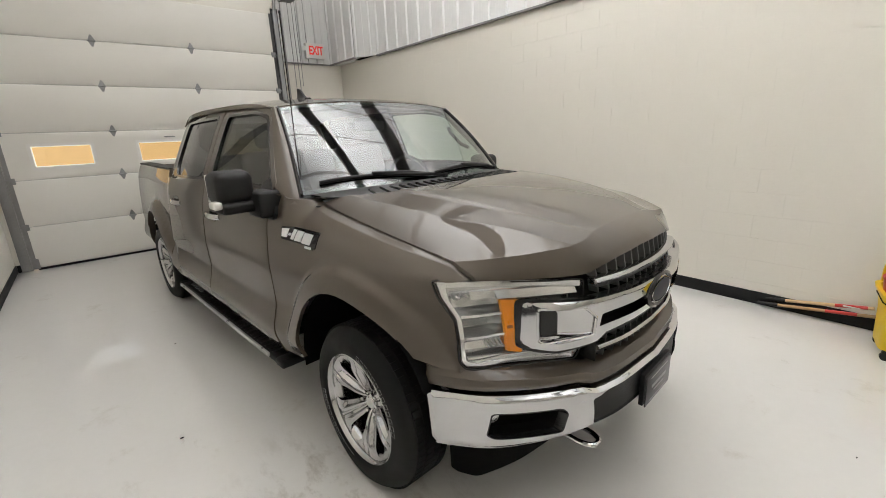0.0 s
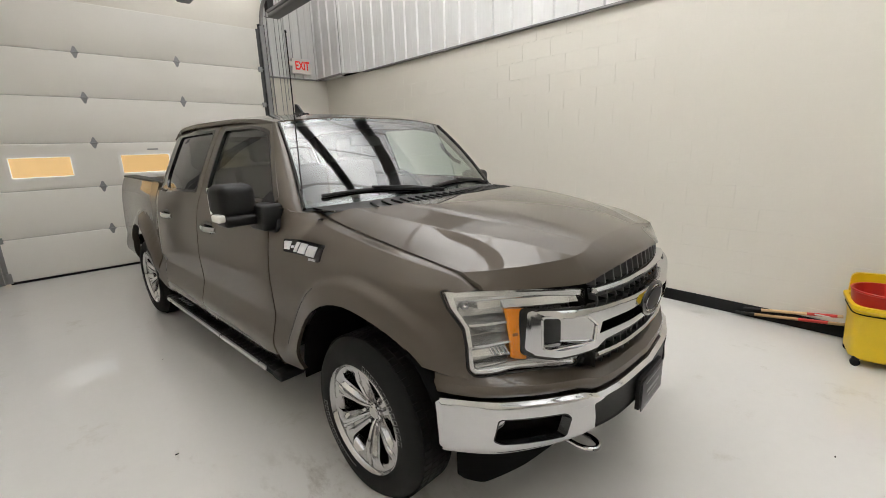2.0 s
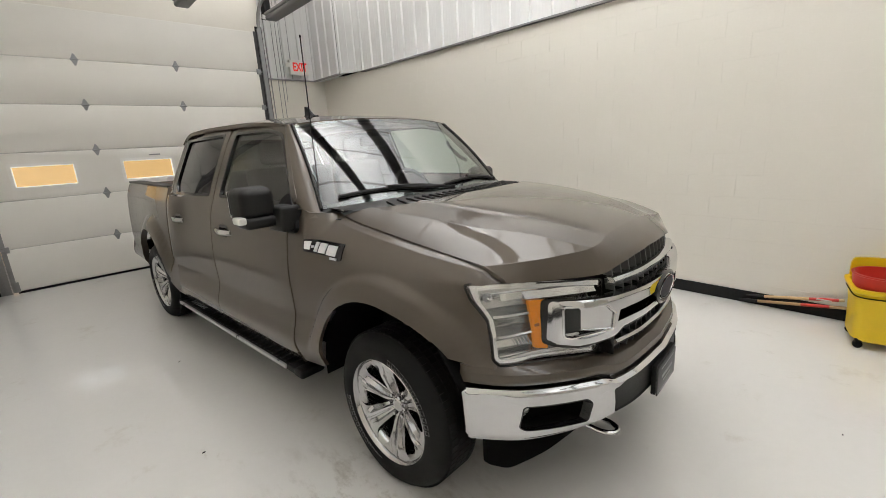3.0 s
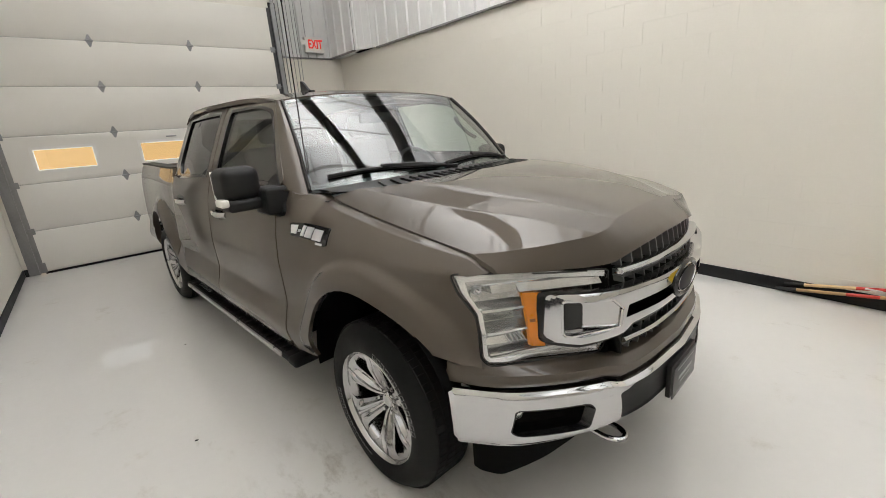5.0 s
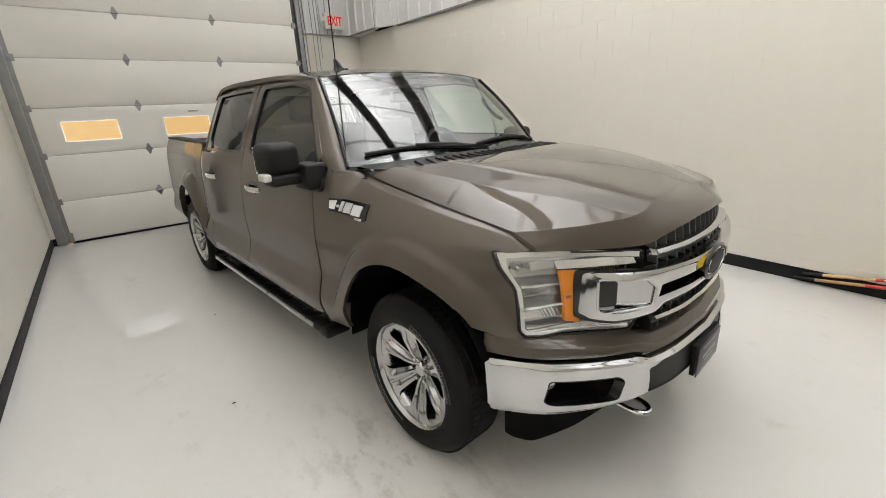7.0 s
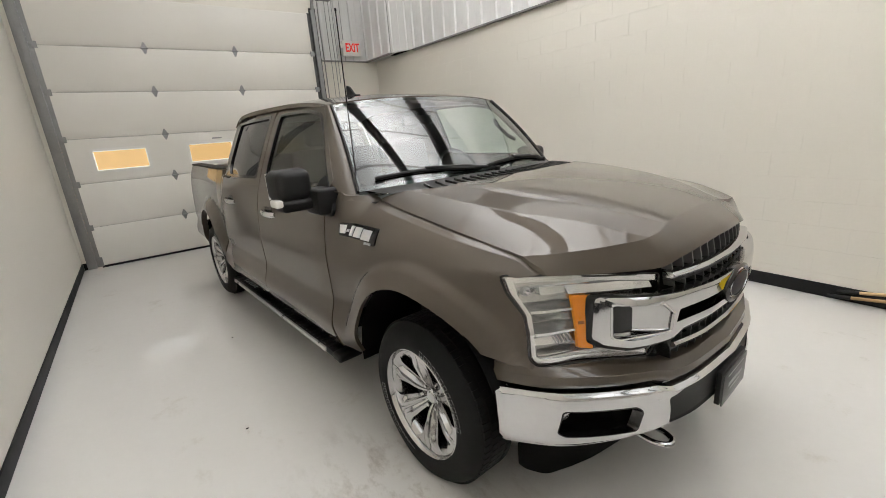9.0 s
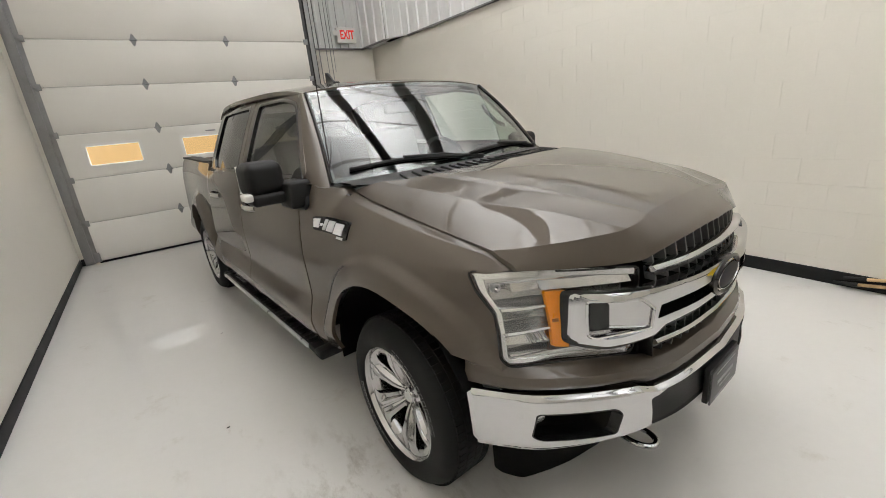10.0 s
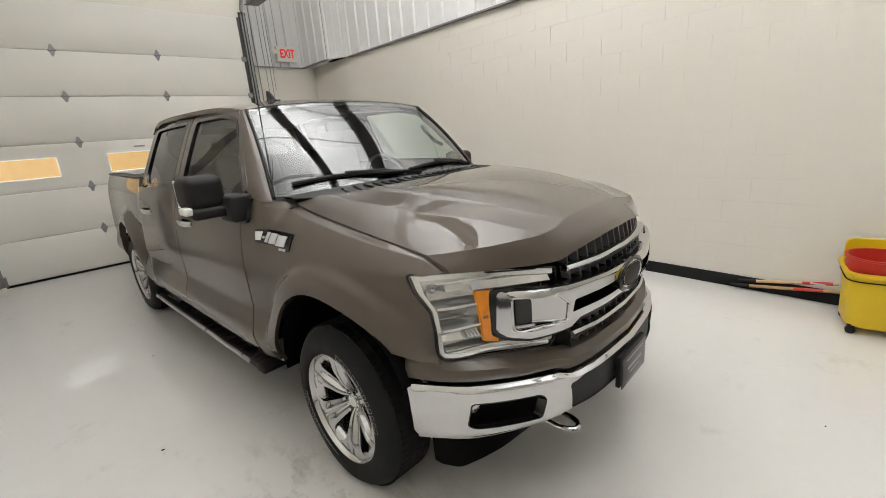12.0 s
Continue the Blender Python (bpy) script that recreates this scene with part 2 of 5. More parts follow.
def sheet(outlines, place, cuts_u, cuts_v, flange=None, bm=None):
    """A curved panel: the outline (the first; more are holes) in u, v is cut along lines and each corner laid by place(u, v). flange: a vector by which its rim is drawn inwards."""
    own = bmesh.new()
    if len(outlines) == 1:
        own.faces.new([own.verts.new((u, v, 0)) for u, v in outlines[0]])
    else:
        es = []
        for o in outlines:
            vs = [own.verts.new((u, v, 0)) for u, v in o]
            es += [own.edges.new((vs[i - 1], vs[i])) for i in range(len(vs))]
        bmesh.ops.triangle_fill(own, use_beauty=True, use_dissolve=False, edges=es)
    for axis, cuts in (((1, 0, 0), cuts_u), ((0, 1, 0), cuts_v)):
        for c in cuts:
            g = list(own.verts) + list(own.edges) + list(own.faces)
            bmesh.ops.bisect_plane(own, geom=g, plane_co=Vector(axis) * c, plane_no=axis, dist=1e-5)
    bmesh.ops.triangulate(own, faces=[f for f in own.faces if len(f.verts) > 4])
    for v in own.verts:
        v.co = Vector(place(v.co.x, v.co.y))
    if flange is not None:
        rim = [e for e in own.edges if e.is_boundary]
        r = bmesh.ops.extrude_edge_only(own, edges=rim)
        for g in r["geom"]:
            if isinstance(g, bmesh.types.BMVert):
                g.co += Vector(flange(g.co) if callable(flange) else flange)
    if bm is None:
        return own
    me = bpy.data.meshes.new("tmp")
    own.to_mesh(me)
    own.free()
    bm.from_mesh(me)
    bpy.data.meshes.remove(me)
    return bm


def inset(o, d):
    """A closed outline drawn inwards by d (outwards: minus)."""
    area = sum(o[i - 1][0] * o[i][1] - o[i][0] * o[i - 1][1] for i in range(len(o)))
    k = 1 if area > 0 else -1
    res = []
    for i in range(len(o)):
        a, b, c = Vector(o[i - 1]), Vector(o[i]), Vector(o[(i + 1) % len(o)])
        t = (c - b).normalized() + (b - a).normalized()
        n = Vector((-t.y, t.x)).normalized() * k
        res.append(tuple(b + n * d))
    return res


def steps(a, b, d):
    n = max(1, round(abs(b - a) / d))
    return [a + (b - a) * i / n for i in range(n + 1)]


def smooth(a, b, x):
    t = min(1, max(0, (x - a) / (b - a)))
    return t * t * (3 - 2 * t)


# ---- the room ----
FARWALL = 6.90
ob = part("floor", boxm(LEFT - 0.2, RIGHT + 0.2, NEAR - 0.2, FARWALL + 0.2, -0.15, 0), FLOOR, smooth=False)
tagged(ob, "glossy white epoxy garage floor with faint scuffs", "floor", kind="structure")
ob = part("ceiling", boxm(LEFT - 0.2, RIGHT + 0.2, NEAR - 0.2, FARWALL + 0.2, CEIL, CEIL + 0.15), CEILING, smooth=False)
tagged(ob, "white corrugated metal ceiling liner", "ceiling", kind="structure")
METAL_Z = 3.008


def wall(name, label, x0, x1, y0, y1, z0, z1, mat=WALLPAINT):
    return tagged(part(name, boxm(x0, x1, y0, y1, z0, z1), mat, smooth=False), label, "wall", kind="structure")


wall_left = wall("wall_left", "cream painted block wall", LEFT - 0.2, LEFT, NEAR, 6.35, 0, CEIL)
wall_back = wall("wall_back", "cream painted block wall", LEFT - 0.2, RIGHT + 0.2, NEAR - 0.2, NEAR, 0, CEIL)
wall_right = wall("wall_right", "cream painted concrete block wall with fine joints", RIGHT + 0.0028, RIGHT + 0.2, NEAR, FARWALL + 0.2, 0, CEIL)
wall_far = wall("wall_far", "cream painted block wall beside the garage door", 1.30, RIGHT, FARWALL, FARWALL + 0.2, 0, CEIL)
wall("wall_far_jamb", "cream painted return beside the garage door", 1.24, 1.30, 6.30, FARWALL + 0.2, 0, CEIL)
wall("wall_far_head", "white painted wall above the garage door", LEFT - 0.2, 1.24, 6.30, 6.5, 3.60, CEIL)

# ---- garage door ----
DOOR_X0, DOOR_X1, DOOR_Y = -2.50, 1.15, 6.25
JOINTS = [0.03, 0.60, 1.218, 1.826, 2.432, 3.014, 3.655]
WIN = [(-2.252, -1.58), (-1.066, -0.40), (0.12, 0.786)]


def garage_door():
    d = thing("garage_door", "closed white insulated sectional garage door with small windows", "garage door", kind="structure")
    for i, (z0, z1) in enumerate(zip(JOINTS, JOINTS[1:])):
        bm = bmesh.new()
        if i == 2:
            xs = [DOOR_X0] + [v for w in WIN for v in w] + [DOOR_X1]
            holes = [rounded([(a, 1.362), (b, 1.362), (b, 1.672), (a, 1.672)], 0.015) for a, b in WIN]
        else:
            xs, holes = [], []
        out = [(DOOR_X0, z0 + 0.002), (DOOR_X1, z0 + 0.002), (DOOR_X1, z1 - 0.002), (DOOR_X0, z1 - 0.002)]

        def lay(u, v, z0=z0, z1=z1):
            e = min(v - z0, z1 - v)
            return (u, DOOR_Y + 0.010 * (1 - smooth(0.002, 0.016, e)), v)

        bm = sheet([out] + holes, lay, xs, [z0 + 0.006, z0 + 0.011, z0 + 0.016, z1 - 0.016, z1 - 0.011, z1 - 0.006], (0, 0.045, 0))
        part("door_section", bm, DOORPAINT, d)
    for z in JOINTS[1:-1]:
        part("joint_seal", boxm(DOOR_X0, DOOR_X1, DOOR_Y + 0.016, DOOR_Y + 0.044, z - 0.0018, z + 0.0018), GREYPLASTIC, d)
    bm = boxm(DOOR_X0, DOOR_X1, DOOR_Y + 0.004, DOOR_Y + 0.04, 0.0, 0.03)
    part("bottom_seal", bm, BLACK, d, "black rubber bottom seal")
    for a, b in WIN:
        o = rounded([(a - 0.016, 1.346), (b + 0.016, 1.346), (b + 0.016, 1.688), (a - 0.016, 1.688)], 0.02)
        h = rounded([(a + 0.022, 1.384), (b - 0.022, 1.384), (b - 0.022, 1.650), (a + 0.022, 1.650)], 0.012)
        fr = part("window_frame", sheet([o, h], lambda u, v: (u, DOOR_Y - 0.012, v), [], [], (0, 0.016, 0)), SIGNWHITE, d, "white window frame")
        o2 = [(a + 0.004, 1.366), (b - 0.004, 1.366), (b - 0.004, 1.668), (a + 0.004, 1.668)]
        h2 = [(a + 0.030, 1.392), (b - 0.030, 1.392), (b - 0.030, 1.642), (a + 0.030, 1.642)]
        part("outer_frame", sheet([o2, h2], lambda u, v: (u, DOOR_Y + 0.03, v), [], [], (0, 0.01, 0)), SUNLIT, d, "white outer window frame with an added sunlit glow")
        part("pane", boxm(a, b, DOOR_Y + 0.02, DOOR_Y + 0.024, 1.362, 1.672), PANEGLASS, d, "clear window pane")
    for z in JOINTS[1:-1]:
        for x in (-1.316, -0.112):
            bm = bmesh.new()
            sheet([[(x - 0.040, z), (x - 0.012, z - 0.070), (x, z - 0.080), (x + 0.012, z - 0.070), (x + 0.040, z), (x + 0.012, z + 0.070), (x, z + 0.080), (x - 0.012, z + 0.070)]], lambda u, v: (u, DOOR_Y - 0.005, v), [], [], (0, 0.006, 0), bm)
            cyl(bm, (x - 0.046, DOOR_Y - 0.010, z), (x + 0.046, DOOR_Y - 0.010, z), 0.010, n=8)
            for dz in (-0.03, 0.03):
                cyl(bm, (x, DOOR_Y - 0.012, z + dz), (x, DOOR_Y, z + dz), 0.006, n=6)
            part("hinge", bm, STEEL, d, "galvanised diamond hinge")
        for x, s in ((DOOR_X0, -1), (DOOR_X1, 1)):
            bm = boxm(x - 0.035, x + 0.035, DOOR_Y - 0.02, DOOR_Y + 0.0, z - 0.04, z + 0.04, bevel=0.004)
            cyl(bm, (x + s * 0.02, DOOR_Y - 0.02, z), (x + s * 0.085, DOOR_Y - 0.02, z), 0.008, n=8)
            part("roller_bracket", bm, STEEL, d)
    part("lift_handle", boxm(-0.70, -0.56, DOOR_Y - 0.012, DOOR_Y + 0.002, 1.712, 1.732, bevel=0.004), STEEL, d, "small grey handle")
    for x, s in ((DOOR_X0, -1), (DOOR_X1, 1)):
        bm = boxm(x + s * 0.004 - 0.03, x + s * 0.004 + 0.03, DOOR_Y - 0.012, DOOR_Y + 0.001, 0.02, 0.16, bevel=0.003)
        part("bottom_bracket", bm, STEEL, d)
        bm = bmesh.new()
        box(bm, x + s * 0.06, x + s * 0.12, DOOR_Y - 0.055, DOOR_Y - 0.05, 0.02, 3.7)
        box(bm, x + s * 0.118, x + s * 0.124, DOOR_Y - 0.055, DOOR_Y + 0.03, 0.02, 3.7)
        box(bm, x + s * 0.055, x + s * 0.06, DOOR_Y - 0.055, DOOR_Y - 0.02, 0.02, 3.7)
        part("vertical_track", bm, STEEL, d, "galvanised vertical track", smooth=False)
        # end stile and jamb angle are darker on the right than on the left
        bm = boxm(x + s * 0.0, x + s * 0.05, DOOR_Y - 0.002, DOOR_Y + 0.003, 0.02, 3.66)
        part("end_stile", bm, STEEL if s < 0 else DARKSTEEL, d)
        bm = boxm(x + s * 0.055, x + s * 0.17, DOOR_Y + 0.03, DOOR_Y + 0.05, 0.0, 3.75)
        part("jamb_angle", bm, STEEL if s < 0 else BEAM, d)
        # curve to the level track
        pts = [(x + s * 0.09, DOOR_Y - 0.05 - 0.38 * (1 - math.cos(a)), 3.7 + 0.38 * math.sin(a)) for a in [k * math.pi / 16 for k in range(9)]] + [(x + s * 0.09, DOOR_Y - 3.6, 4.08)]
        part("overhead_track", tube(bmesh.new(), pts, 0.03, 8), STEEL, d)
    return d


DARKSTEEL = material("dark_grey_steel", (0.09, 0.09, 0.09), 0.45, 0.7, 0.2, 6, 60, 0, 0.1)
PANEGLASS = glass("door_pane", (0.95, 0.93, 0.88), 0.06)
garage_door()
# glowing wall added behind the panes, its sunlight given by emission
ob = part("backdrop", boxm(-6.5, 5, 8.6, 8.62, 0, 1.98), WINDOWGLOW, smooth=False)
tagged(ob, "glowing yellow wall outside the garage door windows, standing in for sunlight", "backdrop", kind="structure")
ob = part("ground", boxm(-8, 6, FARWALL + 0.2, 8.7, -0.15, -0.02), FLOOR, smooth=False)
tagged(ob, "pale concrete apron outside", "ground", kind="structure")


# ---- metal siding ----
def siding_sheet(length, z0, z1, pitch=0.305):
    """Corrugated sheet along +x, its ribs towards -y."""
    bm = bmesh.new()
    prof, x = [], 0.0
    while x < length:
        for dx, dy in ((0, 0), (0.014, -0.028), (0.046, -0.028), (0.06, 0), (0.15, 0), (0.155, -0.003), (0.205, -0.003), (0.21, 0)):
            if x + dx <= length:
                prof.append((x + dx, dy))
        x += pitch
    prof.append((length, 0))
    lo = [bm.verts.new((a, b, z0)) for a, b in prof]
    hi = [bm.verts.new((a, b, z1)) for a, b in prof]
    for i in range(len(prof) - 1):
        bm.faces.new((lo[i], lo[i + 1], hi[i + 1], hi[i]))
    r = bmesh.ops.extrude_edge_only(bm, edges=[e for e in bm.edges if e.is_boundary and all(v in lo for v in e.verts)])
    for g in r["geom"]:
        if isinstance(g, bmesh.types.BMVert):
            g.co.y = 0.012
    return bm


def siding(name, label, length, z0, z1, m):
    ob = part(name, siding_sheet(length, z0, z1), SIDING, smooth=False)
    ob.matrix_world = m
    return tagged(ob, label, "wall siding", kind="structure")


siding("siding_right", "silver corrugated metal siding on the upper wall", 12.4, METAL_Z, CEIL, pose(RIGHT - 0.02, 5.42, 0, 0, 0, -90))
siding("siding_far", "silver corrugated metal siding above the exit", 1.22, METAL_Z + 0.01, CEIL, pose(1.30, FARWALL - 0.02, 0))
siding("siding_chase_side", "silver corrugated metal casing in the corner", 1.03, METAL_Z + 0.01, CEIL, pose(2.52, FARWALL - 0.02, 0, 0, 0, -90))
siding("siding_chase_front", "silver corrugated metal casing in the corner", math.hypot(0.225, 0.45), METAL_Z + 0.01, CEIL, pose(2.52, 5.87, 0, 0, 0, math.degrees(math.atan2(-0.45, 0.225))))
bm = bmesh.new()
vs = [bm.verts.new((x, y, METAL_Z + 0.012)) for x, y in ((2.525, FARWALL), (2.525, 5.87), (2.742, 5.43), (2.742, FARWALL))]
bm.faces.new(vs)
r = bmesh.ops.extrude_face_region(bm, geom=bm.faces[:])
for g in r["geom"]:
    if isinstance(g, bmesh.types.BMVert):
        g.co.z += 0.02
ob = part("siding_chase_soffit", bm, SIDING, smooth=False)
tagged(ob, "grey underside of the metal corner casing with a dark slot", "soffit", kind="structure")
bm = bmesh.new()
bm.faces.new([bm.verts.new((x, y, METAL_Z + 0.006)) for x, y in ((2.60, 5.83), (2.735, 5.53), (2.738, 6.10), (2.66, 6.15))])
part("soffit_slot", bm, DARK, ob, "dark slot", smooth=False)
for nm, m, ln in (("trim_right", pose(RIGHT - 0.026, 5.42, METAL_Z, 0, 0, -90), 12.4), ("trim_far", pose(1.30, FARWALL - 0.026, METAL_Z + 0.01), 1.22), ("trim_chase", pose(2.514, FARWALL, METAL_Z + 0.01, 0, 0, -90), 1.03)):
    ob = part(nm, boxm(0, ln, -0.034, 0.02, -0.018, 0.002), STEEL, smooth=False)
    ob.matrix_world = m
    tagged(ob, "thin metal drip trim under the siding", "trim", kind="structure")

for nm, x, y in (("trim_chase_corner", 2.515, 5.862), ("trim_chase_end", 2.728, 5.418), ("trim_chase_back", 2.508, FARWALL - 0.055)):
    ob = part(nm, boxm(x - 0.009, x + 0.009, y - 0.009, y + 0.009, METAL_Z - 0.004, CEIL, bevel=0.003), STEEL, smooth=False)
    tagged(ob, "thin vertical metal corner trim on the casing", "trim", kind="structure")

# ---- baseboards ----
for nm, a in (("baseboard_right", (RIGHT - 0.012, RIGHT + 0.004, NEAR, FARWALL, 0, 0.115)), ("baseboard_left", (LEFT - 0.001, LEFT + 0.012, NEAR, 6.30, 0, 0.10)), ("baseboard_far", (1.30, RIGHT - 0.014, FARWALL - 0.012, FARWALL + 0.002, 0, 0.10)), ("baseboard_corner", (LEFT + 0.014, -2.64, 6.285, 6.30, 0, 0.10))):
    ob = part(nm, boxm(*a, bevel=0.003), BASE)
    tagged(ob, "black rubber cove base along the wall", "baseboard", kind="structure")
wall("wall_far_left_jamb", "cream painted return beside the garage door", LEFT, DOOR_X0 - 0.10, 6.302, 6.5, 0, CEIL)


# ---- ceiling: purlins and lamps ----
def strip_fixture(x, y, z, length):
    t = thing("strip_light", "grey hanging strip light with a rounded cover, lit upwards", "ceiling light", pose(x, y, z), "strip lights")
    part("housing", boxm(-0.10, 0.10, -length / 2, length / 2, -0.01, 0.035, bevel=0.010, segs=3), COVERGREY, t)
    part("cover", boxm(-0.095, 0.095, -length / 2 - 0.01, length / 2 + 0.01, -0.075, -0.004, bevel=0.034, segs=5), COVERGREY, t, "matte grey rounded cover")
    for s in (-1, 1):
        part("tube", cyl(bmesh.new(), (s * 0.045, -length / 2 + 0.03, 0.052), (s * 0.045, length / 2 - 0.03, 0.052), 0.014, n=12), TUBE, t, "lit tube")
    for yy in (-length * 0.42, length * 0.42):
        part("hanger", cyl(bmesh.new(), (0, yy, 0.035), (0, yy, CEIL - z), 0.004, n=6), STEEL, t)


def purlin(y):
    ob = part("purlin", boxm(LEFT, RIGHT, y - 0.03, y + 0.03, CEIL - 0.05, CEIL - 0.001, bevel=0.006), GREYPLASTIC)
    return tagged(ob, "thin steel purlin under the ceiling", "purlin", "purlins", "structure")


for k in range(11):
    purlin(-6.4 + 1.22 * k)
for lx, powers in ((-0.12, (20, 92, 156, 17)), (1.10, (10, 26, 98, 38))):
    for ly, power in zip((-5.13, -2.13, 0.87, 3.87), powers):
        strip_fixture(lx, ly, 3.68, 2.94)
        strip_light(lx, ly, 3.68, 2.9, power)


# ---- door operator beside the track ----
op = thing("door_operator", "black garage door operator box on the wall above the track", "door operator", pose(1.42, 6.20, 3.96))
part("case", boxm(-0.055, 0.055, -0.05, 0.095, 0, 0.42, bevel=0.010), BLACK, op)
part("motor", cyl(bmesh.new(), (0.06, 0.02, 0.30), (0.22, 0.02, 0.30), 0.055, n=24), BLACK, op, "round motor housing")
part("lead", tube(bmesh.new(), [(0.0, 0.0, 0.01), (0.01, 0.0, -0.06), (-0.03, 0.02, -0.10), (-0.10, 0.03, -0.09)], 0.006, 8), BLACK, op, "short black lead")


# ---- exit sign ----
def exit_sign():
    t = thing("exit_sign", "white box exit sign with red letters and a small lamp head", "exit sign", pose(2.16, FARWALL - 0.10, 3.235))
    part("body", boxm(-0.19, 0.19, -0.045, 0.045, -0.135, 0.135, bevel=0.008), SIGNWHITE, t)
    cu = bpy.data.curves.new("letters", "FONT")
    cu.body, cu.size, cu.extrude, cu.align_x, cu.align_y = "EXIT", 0.19, 0.003, "CENTER", "CENTER"
    cu.offset = 0.005
    tmp = bpy.data.objects.new("letters_tmp", cu)
    scene.collection.objects.link(tmp)
    me = bpy.data.meshes.new_from_object(tmp.evaluated_get(bpy.context.evaluated_depsgraph_get()))
    bpy.data.objects.remove(tmp)
    me.materials.clear()
    me.materials.append(REDSIGN)
    ob = new("letters", me)
    ob.parent, ob.matrix_local = t, pose(0.01, -0.048, 0, 90) @ Matrix.Diagonal((0.74, 1.12, 1, 1))
    tagged(ob, "red letters reading EXIT")
    bm = bmesh.new()
    cyl(bm, (-0.19, 0.0, 0.04), (-0.225, -0.02, 0.04), 0.012, n=10)
    cyl(bm, (-0.225, 0.0, 0.04), (-0.235, -0.07, 0.03), 0.032, 0.045, n=16)
    part("lamp_head", bm, SIGNWHITE, t, "small round emergency lamp head")
    part("mount", boxm(-0.05, 0.05, 0.045, 0.08, -0.05, 0.05), SIGNWHITE, t)


exit_sign()


# ---- the pickup truck ----
truck = thing("pickup_truck", "parked grey-brown crew cab pickup truck with chrome bumper and grille", "pickup truck", pose(0, 0, 0, 0, 0, 4.8))
AXLE_R, WHEEL_Z, WHEEL_Y = 3.70, 0.388, 0.036
ARCH_F, ARCH_R = (0.04, 0.44, 0.525), (3.71, 0.44, 0.52)

# the flank by its lean: degrees by which it faces up, from the sill to the window line
flank_lean = spline([(0.40, -24), (0.48, -20), (0.54, -8), (0.58, 8), (0.63, 15), (0.68, 13), (0.705, 10), (0.74, 1), (0.77, -2), (0.90, -2.5), (0.935, -0.5), (0.957, 1.5), (0.985, 4), (1.05, 5), (1.15, 8), (1.22, 13), (1.29, 18), (1.345, 23)])
flank, w = [], 0.932
for k in range(190):
    z = 1.345 - 0.005 * k
    flank.append((z, w))
    w += 0.005 * math.tan(radians(flank_lean(z - 0.0025)))
side_lower = spline(flank[::-1])
crease_z = spline([(0.50, 0.968), (0.80, 0.970), (1.0, 0.953), (1.4, 0.940), (2.05, 0.918), (2.82, 0.80), (2.95, 0.775)])
CREASE_CUTS = [0.62] + [0.63 + 0.01 * k for k in range(13)] + [0.76, 0.78, 0.81, 0.84, 0.87, 0.89, 0.905, 0.915, 0.925, 0.935, 0.943, 0.95, 0.957, 0.964, 0.972, 0.98, 0.99, 1.0]


def level(y, z):
    """z drawn so that the door's crease runs along 0.957."""
    c = crease_z(y)
    return z if z < 0.71 or z > 1.25 else 0.71 + (z - 0.71) / (c - 0.71) * 0.247 if z < c else 0.957 + (z - c) / (1.25 - c) * 0.293


def unlevel(y, v):
    c = crease_z(y)
    return v if v < 0.71 or v > 1.25 else 0.71 + (v - 0.71) / 0.247 * (c - 0.71) if v < 0.957 else c + (v - 0.957) / 0.293 * (1.25 - c)


side_upper = spline([(1.345, 0.932), (1.45, 0.892), (1.60, 0.826), (1.72, 0.770), (1.80, 0.728), (1.86, 0.690)])
seam_x = spline([(-0.53, 0.785), (-0.47, 0.795), (-0.3, 0.80), (0, 0.808), (0.3, 0.80), (0.55, 0.765), (0.70, 0.715)])
seam_z = spline([(-0.53, 1.103), (-0.48, 1.131), (-0.445, 1.155), (-0.41, 1.163), (-0.3, 1.178), (0, 1.222), (0.3, 1.262), (0.55, 1.295), (0.70, 1.318)])


def rise(y):
    return (seam_z(y) - 0.9) / 0.322


def flare(y, z, arch):
    """Swelling of the side towards a wheel opening."""
    d = math.hypot(y - arch[0], z - arch[1]) - arch[2]
    return (0.032 * (1 - smooth(0.085, 0.125, d)) + 0.020 * (1 - smooth(0.0, 0.11, d))) * smooth(0.45, 0.75, z)


nose_taper = spline([(0.60, 0.03), (0.69, 0.035), (0.74, 0.055), (0.768, 0.085), (0.80, 0.106), (0.88, 0.110), (0.957, 0.118), (1.035, 0.090), (1.10, 0.040)])


def cap_z(y):
    return 1.302 + 0.27 * (y - 0.56)


def side(y, z):
    """Half width of the body at y, z."""
    if z > 1.345:
        return side_upper(z) - 0.05 * smooth(2.3, 3.1, y)
    v = level(y, z)
    w = side_lower(v)
    w -= 0.038 * smooth(1.0, 0.45, y)
    if y < 0.72:
        # a crisp fold just below the hood seam, and the flank under it
        zs, xs = seam_z(y), seam_x(y)
        zf, xf, z0 = zs - 0.014 * rise(y), xs + 0.040, zs - 0.20
        if z > z0:
            base = side_lower(z0) - 0.038 * smooth(1.0, 0.45, y)
            if z > zf:
                full = xs + (xf - xs) * min(1, (zs - z) / (zs - zf))
            else:
                full = xf + (base - xf) * (1 - (1 - (zf - z) / (zf - z0)) ** 1.8)
            k = smooth(0.66, 0.54, y)
            w = full * k + w * (1 - k)
    w -= 0.012 * smooth(1.20, 1.345, z) * smooth(0.92, 0.72, y) * smooth(0.40, 0.6, y)
    if y < 0.05:
        w -= nose_taper(z) * smooth(0.05, -0.55, y) ** 1.5
    w -= 0.045 * smooth(2.9, 3.15, y) + 0.085 * smooth(3.2, 4.95, y)
    w += flare(y, z, ARCH_F) + 1.3 * flare(y, z, ARCH_R)
    return w


